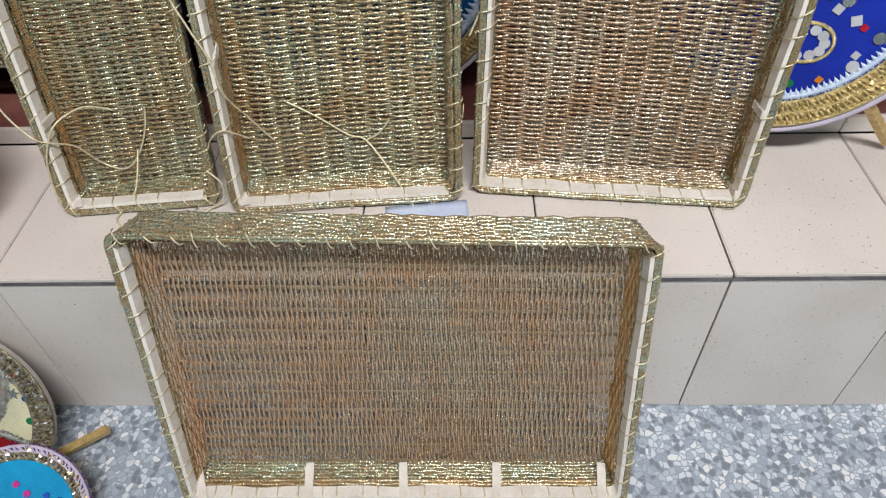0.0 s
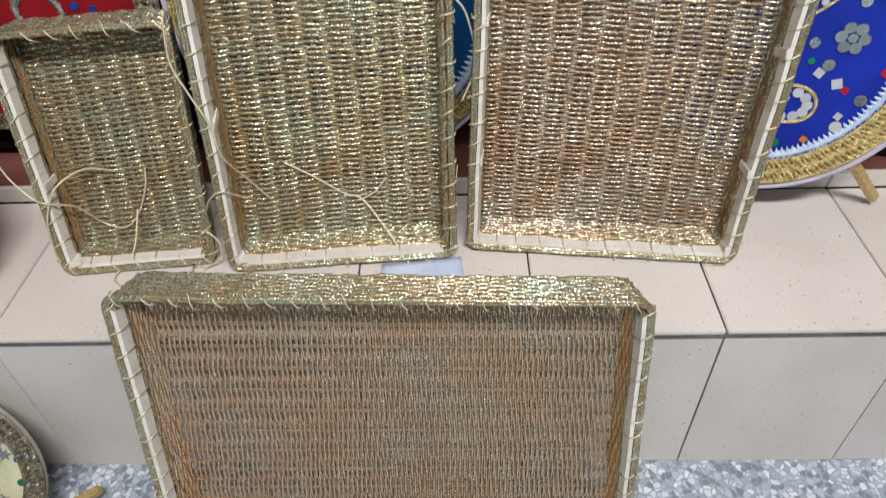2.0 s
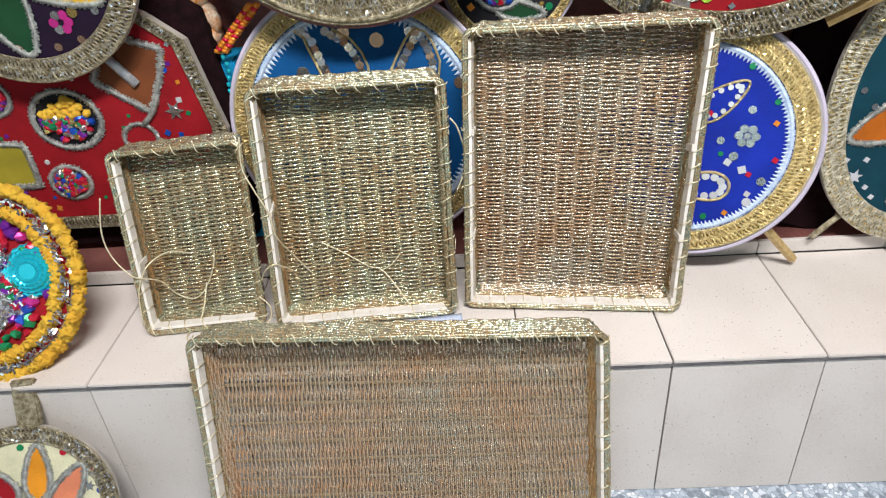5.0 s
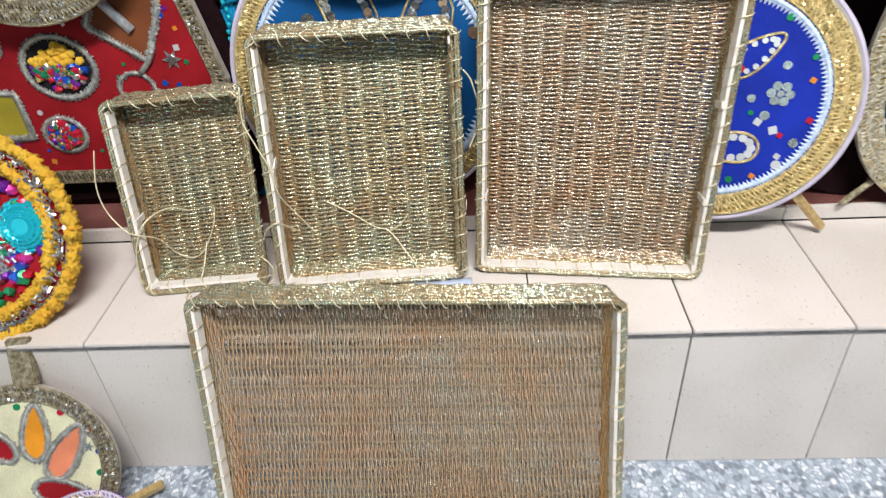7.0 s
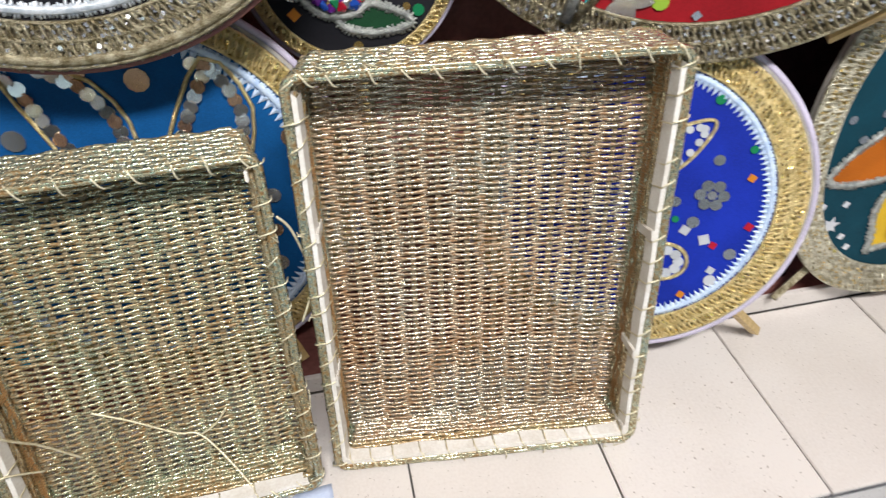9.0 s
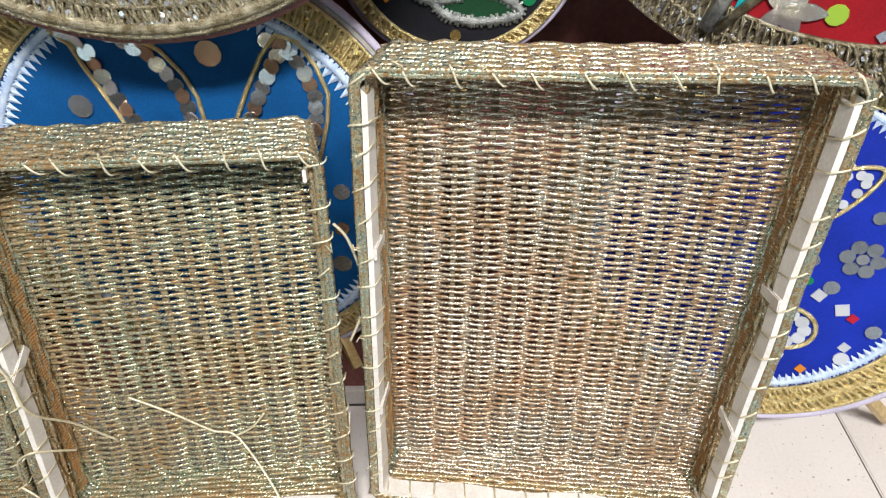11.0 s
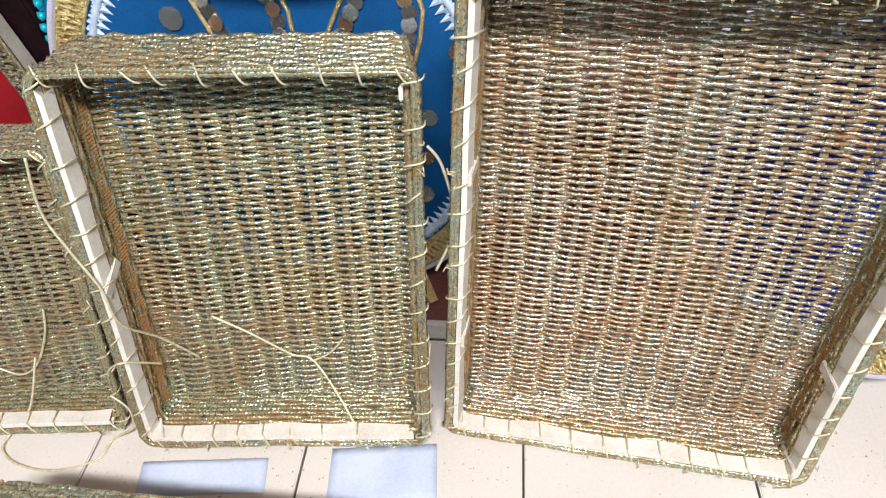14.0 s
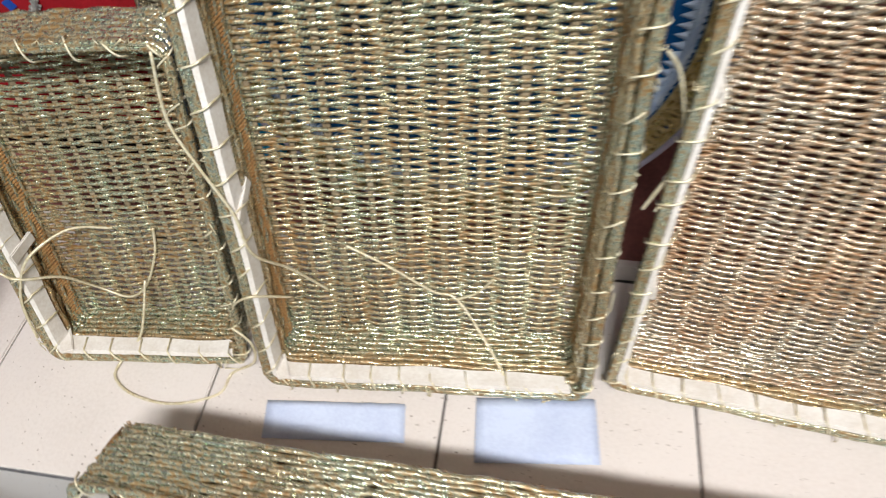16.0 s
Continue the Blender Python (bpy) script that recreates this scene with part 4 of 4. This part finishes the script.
def gem_bowl(root, cx, cy, rx, ry, seed, yellow=True):
    rnd = random.Random(seed)
    patch(root, oval(cx, cy, rx, ry), 0.0012, V_BLACK, "dark_oval")
    fringe(root, oval(cx, cy, rx * 1.12, ry * 1.14, 50), 0.004, M_GREY, 0.009, "braid", seed)
    for i in range(110):
        t, q = rnd.uniform(0, 6.283), rnd.random() ** 0.5 * 0.82
        x, y = cx + rx * q * math.cos(t), cy + ry * q * math.sin(t)
        col = "gold_wool" if (yellow and y > cy + ry * 0.15) else rnd.choice(("red", "green", "purple", "red", "silver", "blue", "gold"))
        key = ("gem", col)
        if key not in CACHE:
            CACHE[key] = blob(1.0, 3 if col != "gold_wool" else 5, 1).mesh("gem", F[col] if col in F else M_MARIGOLD, col == "gold_wool")
        s = rnd.uniform(0.006, 0.010)
        put("gem", CACHE[key], root, pose(x, y, 0.005, rnd.uniform(0, 90), rnd.uniform(0, 90), 0) @ Matrix.Diagonal((s, s, s, 1)))


M_MARIGOLD = varied("marigold_wool", (0.95, 0.42, 0.02), (1.0, 0.62, 0.06), rough=0.85, scale=90, fine=900, bump=0.8, dist=0.002, random_mix=0.3, sheen=0.2)
gem_bowl(redt, -0.010, -0.060, 0.060, 0.050, 11)
gem_bowl(redt, -0.050, -0.190, 0.036, 0.030, 12, False)
gem_bowl(redt, -0.145, -0.010, 0.036, 0.030, 13, False)
V_RUST = velvet("rust_cloth", (0.18, 0.055, 0.02))
dia = [(0.068, 0.010), (0.115, 0.095), (0.212, 0.062), (0.196, 0.010), (0.160, -0.055)]
patch(redt, dia, 0.0012, V_RUST, "petal")
fringe(redt, dia, 0.0035, M_GREY, 0.010, "braid")
put("braid_line", Build().tube([(0.095, 0.072, 0.006), (0.15, 0.0, 0.006)], 0.010, 6, flat=0.5).mesh("braid_line", M_SILVER), redt)
fringe(redt, [(0.124 + 0.034 * math.cos(t), -0.108 + 0.032 * math.sin(t)) for t in [2 * math.pi * q / 24 for q in range(24)]], 0.0035, M_GREY, 0.007, "braid", 9)
curl = [(0.180, -0.020), (0.172, -0.040), (0.162, -0.056), (0.150, -0.068), (0.140, -0.076)]
put("braid_line", Build().tube([(x, y, 0.004) for x, y in curl], 0.006, 6).mesh("braid_line", M_GREY), redt)
patch(redt, [(-0.24, -0.195), (-0.115, -0.195), (-0.115, -0.105), (-0.24, -0.095)], 0.0012, V_OLIVE, "patch")
fringe(redt, [(-0.24, -0.195), (-0.115, -0.195), (-0.115, -0.105), (-0.24, -0.095)], 0.004, M_GREY, 0.010, "braid")
sequin(redt, 0.205, -0.055, 0.002, 0.019, "silver", "star", 0, "silver_star")
sequin(redt, 0.205, -0.055, 0.004, 0.008, "mirror")
scatter(redt, 8, 60, lambda x, y: -0.22 < x < 0.24 and -0.25 < y < 0.12 and not (0.05 < x < 0.19 and -0.05 < y < 0.1) and math.hypot((x + 0.01) / 0.085, (y + 0.06) / 0.075) > 1 and math.hypot((x + 0.050) / 0.055, (y + 0.190) / 0.05) > 1,
        ("blue", "silver", "white", "green", "orange", "purple", "silver"), 0.004, 0.0075, ("round", "square", "square"), (-0.24, -0.26, 0.25, 0.13))

# ---- dark purple plate above it ----
ol = circle(0.228)
purp = plate("dark purple round plate with green and yellow petals", face_pose((-0.655, 0.935, 0.957), 3), ol, V_PURPLE,
             [(0.80, 0.90, M_PALE, 119, 0.005, "lace_band"), (0.885, 0.985, M_PALE, 153, 0.006, "lace_band")])
petal(purp, leaf_pts(-0.035, -0.085, 0.190, 0.130, 106), V_GREEN)
petal(purp, leaf_pts(0.066, -0.062, 0.170, 0.085, 158), V_YELLOW)
petal(purp, leaf_pts(-0.13, -0.06, 0.14, 0.07, 200), V_YELLOW)
for i in range(6):
    sequin(purp, 0.060 + 0.013 * math.cos(i * 1.047), -0.125 + 0.013 * math.sin(i * 1.047), 0.0015, 0.008, random.choice(("mirror", "pink", "silver")), "round")
for x, y, r, c in ((0.085, -0.110, 0.009, "gold"), (0.125, -0.110, 0.007, "mirror"), (0.145, -0.055, 0.008, "gold"), (0.085, -0.155, 0.007, "copper"), (-0.03, -0.165, 0.008, "copper"), (0.04, -0.165, 0.007, "copper"), (-0.09, -0.14, 0.008, "mirror")):
    sequin(purp, x, y, 0.0015, r, c)

# ---- thali with a marigold garland ----
gm = face_pose((-0.797, 0.711, 0.447), 28, 8)
thali = plate("round thali with yellow wool garland and coloured foil cups", gm, circle(0.165), V_RED, [], None)
rnd = random.Random(21)
wool = [blob(1.0, 30 + k, 3, 0.42).mesh("wool_tuft", M_MARIGOLD) for k in range(3)]
for ring, cnt in ((0.178, 96), (0.141, 80)):
    for i in range(cnt):
        t = 2 * math.pi * (i + rnd.uniform(-0.3, 0.3)) / cnt
        s = rnd.uniform(0.008, 0.012)
        put("wool_tuft", rnd.choice(wool), thali, pose(ring * math.cos(t), ring * math.sin(t), 0.007 + rnd.uniform(-0.003, 0.004), rnd.uniform(0, 90), 0, rnd.uniform(0, 90)) @ Matrix.Diagonal((s, s * 1.2, s, 1)))
tin = Build()
for i in range(1100):
    t, r0 = rnd.uniform(0, 6.283), (0.158 if i % 5 < 3 else 0.075) + rnd.gauss(0, 0.007)
    p = Vector((r0 * math.cos(t), r0 * math.sin(t), 0.012 + rnd.uniform(0, 0.006)))
    d = Vector((rnd.uniform(-1, 1), rnd.uniform(-1, 1), rnd.uniform(-0.3, 0.8))).normalized() * rnd.uniform(0.006, 0.011)
    e = Vector((-d.y, d.x, rnd.uniform(-0.004, 0.004))).normalized() * 0.0016
    tin.add([p - e, p + e, p + d + e, p + d - e], [(0, 1, 2, 3)])
tagged(put("silver_tinsel", tin.mesh("silver_tinsel", F["mirror"], False), thali), kind="stuff")
gem = {}
for i in range(330):
    t, r0 = rnd.uniform(0, 6.283), rnd.uniform(0.03, 0.130)
    c = rnd.choice(("red", "purple", "purple", "green", "green", "blue", "silver", "red", "mirror", "pink"))
    if c not in gem:
        gem[c] = blob(1.0, 60 + len(gem), 1).mesh("gem", F[c], False)
    s = rnd.uniform(0.008, 0.015)
    put("gem", gem[c], thali, pose(r0 * math.cos(t), r0 * math.sin(t), 0.006, rnd.uniform(0, 90), rnd.uniform(0, 90), 0) @ Matrix.Diagonal((s, s, s * 0.8, 1)))


def foil_cup(root, x, y, r, mat):
    b = Build()
    n, k = 44, 10
    v, f = [], []
    for j in range(k + 1):
        q = r * (1 - 0.72 * (j / k))
        h = 0.006 + 0.018 * math.sin(math.pi * 0.5 * j / k) + (0.0030 if j % 2 else 0)
        for i in range(n):
            a = 2 * math.pi * i / n
            qq = q * (1 + 0.05 * (i % 2))
            v.append((x + qq * math.cos(a), y + qq * math.sin(a), h))
    for j in range(k):
        for i in range(n):
            f.append((j * n + i, j * n + (i + 1) % n, (j + 1) * n + (i + 1) % n, (j + 1) * n + i))
    f.append(tuple(k * n + i for i in range(n)))
    b.add(v, f)
    put("foil_cup", b.mesh("foil_cup", mat, False), root, None, "ribbed metallic foil cup")


foil_cup(thali, 0.102, 0.012, 0.048, F["cyan"])
foil_cup(thali, 0.020, 0.075, 0.048, F["red"])
foil_cup(thali, 0.018, -0.040, 0.048, F["silver"])
foil_cup(thali, -0.055, 0.03, 0.042, F["green"])
foil_cup(thali, -0.045, -0.07, 0.042, F["pink"])

# ---- cream plate on the floor ----
ol = circle(0.157)
cream = plate("cream round plate with silver sequin border and petals", face_pose((-0.727, 0.495, 0.100), 28, 6), ol, V_CREAM,
              [(0.80, 0.90, M_PALE, 136, 0.005, "sequin_band"), (0.885, 0.985, M_PALE, 170, 0.006, "sequin_band")])
petal(cream, leaf_pts(0.022, 0.066, 0.105, 0.058, 262), V_AMBER)
petal(cream, leaf_pts(0.070, 0.026, 0.115, 0.062, 235), V_PEACH)
petal(cream, leaf_pts(-0.048, 0.052, 0.085, 0.050, 310), V_RED)
petal(cream, leaf_pts(0.06, -0.055, 0.12, 0.06, 160), V_RED)
for x, y, r, c, sh in ((0.072, 0.098, 0.006, "red", "round"), (0.115, 0.058, 0.006, "red", "round"), (0.125, 0.020, 0.006, "blue", "round"), (0.0, 0.115, 0.006, "green", "round"), (-0.045, 0.11, 0.006, "red", "round"),
                       (0.108, 0.058, 0.014, "silver", "star"), (0.108, 0.030, 0.011, "silver", "star"), (-0.08, 0.08, 0.006, "green", "round"), (0.12, -0.02, 0.006, "green", "round")):
    sequin(cream, x, y, 0.0016, r, c, sh)
put("handle", Build().box((0.000, 0.150, -0.012), (0.042, 0.236, 0.002), 0.003).mesh("handle", M_PALE, False), cream, None, "sequin-taped upright handle")
foot(cream, [(0.12, -0.105, -0.02), (0.205, -0.075, -0.04)])

# ---- small turquoise plate in front of it ----
ol = circle(0.100)
turq = plate("small turquoise plate with purple and silver braid rim", face_pose((-0.590, 0.372, 0.040), 52, 14), ol, V_TURQ,
             [(0.90, 0.99, V_LILAC, 80, 0.004, "braid_band"), (0.80, 0.90, M_PALE, 80, 0.004, "braid_band")])
fringe(turq, [(x * 0.97, y * 0.97) for x, y in ol[::2]], 0.002, F["purple"], 0.006)
scatter(turq, 4, 20, lambda x, y: math.hypot(x, y) < 0.075, ("purple", "pink", "blue", "mirror"), 0.004, 0.006, ("round",), (-0.08, -0.08, 0.08, 0.08))

# ---- things behind: a figurine, bead garland, box ----
FIG, GAR0, GAR1 = (-0.400, 1.055, 0.800), (-0.361, 1.0, 0.747), (-0.284, 1.0, 0.823)
fig = Build()
for k, (x, y, z, sx, sz) in enumerate(((0, 0, 0.012, 0.034, 0.014), (0, 0, 0.040, 0.030, 0.024), (0.004, 0, 0.075, 0.024, 0.026), (-0.020, -0.012, 0.062, 0.012, 0.022), (0.024, -0.010, 0.066, 0.012, 0.022), (0.002, -0.004, 0.108, 0.017, 0.018), (0.002, 0, 0.132, 0.013, 0.014))):
    l = blob(1.0, 90 + k, 3, 0.05)
    fig.add([Vector((x + q.x * sx, y + q.y * sx, z + q.z * sz)) for q in l.v], l.f)
M_FIG = varied("painted_clay", (0.62, 0.20, 0.02), (0.85, 0.78, 0.62), rough=0.35, scale=28, fine=200, bump=0.2)
tagged(put("figurine", fig.mesh("figurine", M_FIG), None, pose(FIG[0], 1.055, FIG[2] - 0.075)), "small orange and white painted figurine on a box", "figurine")
boxm = Build().box((FIG[0] - 0.05, 1.015, STEP_Z + 0.024), (FIG[0] + 0.05, 1.11, FIG[2] - 0.077), 0.004)
tagged(put("box", boxm.mesh("box", V_TURQ, False)), "turquoise patterned box behind the plates", "box")
gar = empty("bead_garland", pose(GAR0[0], 1.0, GAR0[2]), "orange-red bead garland hung behind plates", "garland")
bead = blob(1.0, 77, 2).mesh("bead", F["orange"])
bead2 = blob(1.0, 78, 2).mesh("bead", F["red"])
for i in range(16):
    q = i / 15
    for side in (-1, 1):
        put("bead", bead if (i + side) % 3 else bead2, gar, pose((GAR1[0] - GAR0[0]) * q + side * 0.007, 0, (GAR1[2] - GAR0[2]) * q, 0, 0, 30 * i) @ Matrix.Diagonal((0.0075, 0.0075, 0.0055, 1)))
for i in range(9):
    put("bead", CACHE.setdefault("teal_bead", blob(1.0, 79, 2).mesh("bead", F["cyan"])), gar, pose(0.004 * math.sin(i), 0, -0.012 - 0.013 * i) @ Matrix.Diagonal((0.005, 0.005, 0.005, 1)))
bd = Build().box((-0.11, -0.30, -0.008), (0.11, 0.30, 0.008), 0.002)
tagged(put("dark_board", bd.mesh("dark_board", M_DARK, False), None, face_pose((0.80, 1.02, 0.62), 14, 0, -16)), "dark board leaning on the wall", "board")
ol = circle(0.125)
stone = plate("dark round plate set with coloured glass stones", face_pose((0.180, 1.060, 0.835), 4), ol, V_BLACK, [(0.86, 0.97, M_GOLD, 60, 0.004, "gold_band")], V_LILAC)
gem_bowl(stone, -0.02, -0.02, 0.040, 0.034, 31)
gem_bowl(stone, 0.05, 0.01, 0.032, 0.028, 32, False)
petal(stone, leaf_pts(0.02, -0.065, 0.09, 0.045, 170), V_GREEN)
scatter(stone, 33, 30, lambda x, y: math.hypot(x, y) < 0.1, ("green", "red", "gold", "silver", "orange"), 0.004, 0.009, ("round", "square"), (-0.1, -0.1, 0.1, 0.1))
put("back_strut", Build().tube([(0.0, 0.05, -0.010), (0.0, -0.51, -0.02)], 0.010, 6).mesh("back_strut", M_WOOD), stone)

# ---- papers on the step ----
for x0, y0, x1, y1, skew, tilt in ((-0.272, 0.660, -0.126, 0.700, 0.014, 1.0), (-0.054, 0.664, 0.067, 0.730, 0.014, 2.0)):
    b = Build()
    nx, ny = 12, 6
    v = [((x0 + (x1 - x0) * i / nx) + 0.002 * noise.noise((i, j, 3)) - 0.006 * j / ny, y0 + (y1 - y0) * j / ny + skew * i / nx, STEP_Z + 0.0015 + 0.0035 * abs(noise.noise((i * 0.5, j * 0.5, tilt)))) for j in range(ny + 1) for i in range(nx + 1)]
    b.add(v, [(j * (nx + 1) + i, j * (nx + 1) + i + 1, (j + 1) * (nx + 1) + i + 1, (j + 1) * (nx + 1) + i) for j in range(ny) for i in range(nx)])
    ob = tagged(put("paper_sheet", b.mesh("paper_sheet", M_PAPER)), "crumpled pale blue paper lying on the step", "paper", "papers on the step")
    so = ob.modifiers.new("thickness", "SOLIDIFY")
    so.thickness = 0.0005

# ---- tiles of the step ----
M_EDGE = varied("grey_tile_edge", (0.07, 0.07, 0.075), (0.17, 0.165, 0.17), rough=0.5, scale=30)


def tiles():
    k0 = 0.414 - 13 * TILE
    tread = Build().box((0.0014, EDGE_Y - 0.002, -0.0075), (TILE - 0.0014, BACK_Y - 0.0015, 0.0), 0.0014).mesh("tread_tile", M_TILE, False)
    skirt = Build().box((0.001, BACK_Y, 0.0005), (TILE - 0.001, BACK_Y + 0.009, 0.030), 0.001).mesh("skirting_tile", M_TILE, False)
    top, dy = STEP_Z - 0.0115, EDGE_Y - FOOT_Y
    lo, hi = 0.0014, TILE - 0.0014
    riser = Build()
    riser.add([(lo, FOOT_Y, FLOOR_Z + 0.002), (hi, FOOT_Y, FLOOR_Z + 0.002), (hi, EDGE_Y - 0.0005, top), (lo, EDGE_Y - 0.0005, top),
               (lo, FOOT_Y + 0.007, FLOOR_Z + 0.002), (hi, FOOT_Y + 0.007, FLOOR_Z + 0.002), (hi, EDGE_Y + 0.0065, top), (lo, EDGE_Y + 0.0065, top)],
              [(0, 1, 2, 3), (7, 6, 5, 4), (0, 4, 5, 1), (3, 2, 6, 7), (0, 3, 7, 4), (1, 5, 6, 2)])
    rme = riser.mesh("riser_tile", M_TILE, False)
    edge = Build().box((0.0, EDGE_Y - 0.004, -0.0112), (TILE, EDGE_Y + 0.004, -0.0076), 0.0008).mesh("edge_strip", M_EDGE, False)
    step = empty("tiled_step", Matrix.Identity(4), "cream tiled display step with dark joints", "step", kind="structure")
    for i in range(24):
        x = k0 + i * TILE
        put("tread_tile", tread, step, pose(x, 0, STEP_Z + 0.0006 * math.sin(i * 2.1)))
        put("riser_tile", rme, step, pose(x, 0.0005 * math.sin(i * 3.3), 0))
        put("skirting_tile", skirt, step, pose(x, 0, STEP_Z))
        put("edge_strip", edge, step, pose(x, 0, STEP_Z))


tiles()

# ---- a tube fixture out of view, added where the overhead light hangs ----
tube = empty("added_tube_lamp", pose(0.35, -0.62, 2.80), "unseen white tube lamp, added below the ceiling at the overhead light", "lamp")
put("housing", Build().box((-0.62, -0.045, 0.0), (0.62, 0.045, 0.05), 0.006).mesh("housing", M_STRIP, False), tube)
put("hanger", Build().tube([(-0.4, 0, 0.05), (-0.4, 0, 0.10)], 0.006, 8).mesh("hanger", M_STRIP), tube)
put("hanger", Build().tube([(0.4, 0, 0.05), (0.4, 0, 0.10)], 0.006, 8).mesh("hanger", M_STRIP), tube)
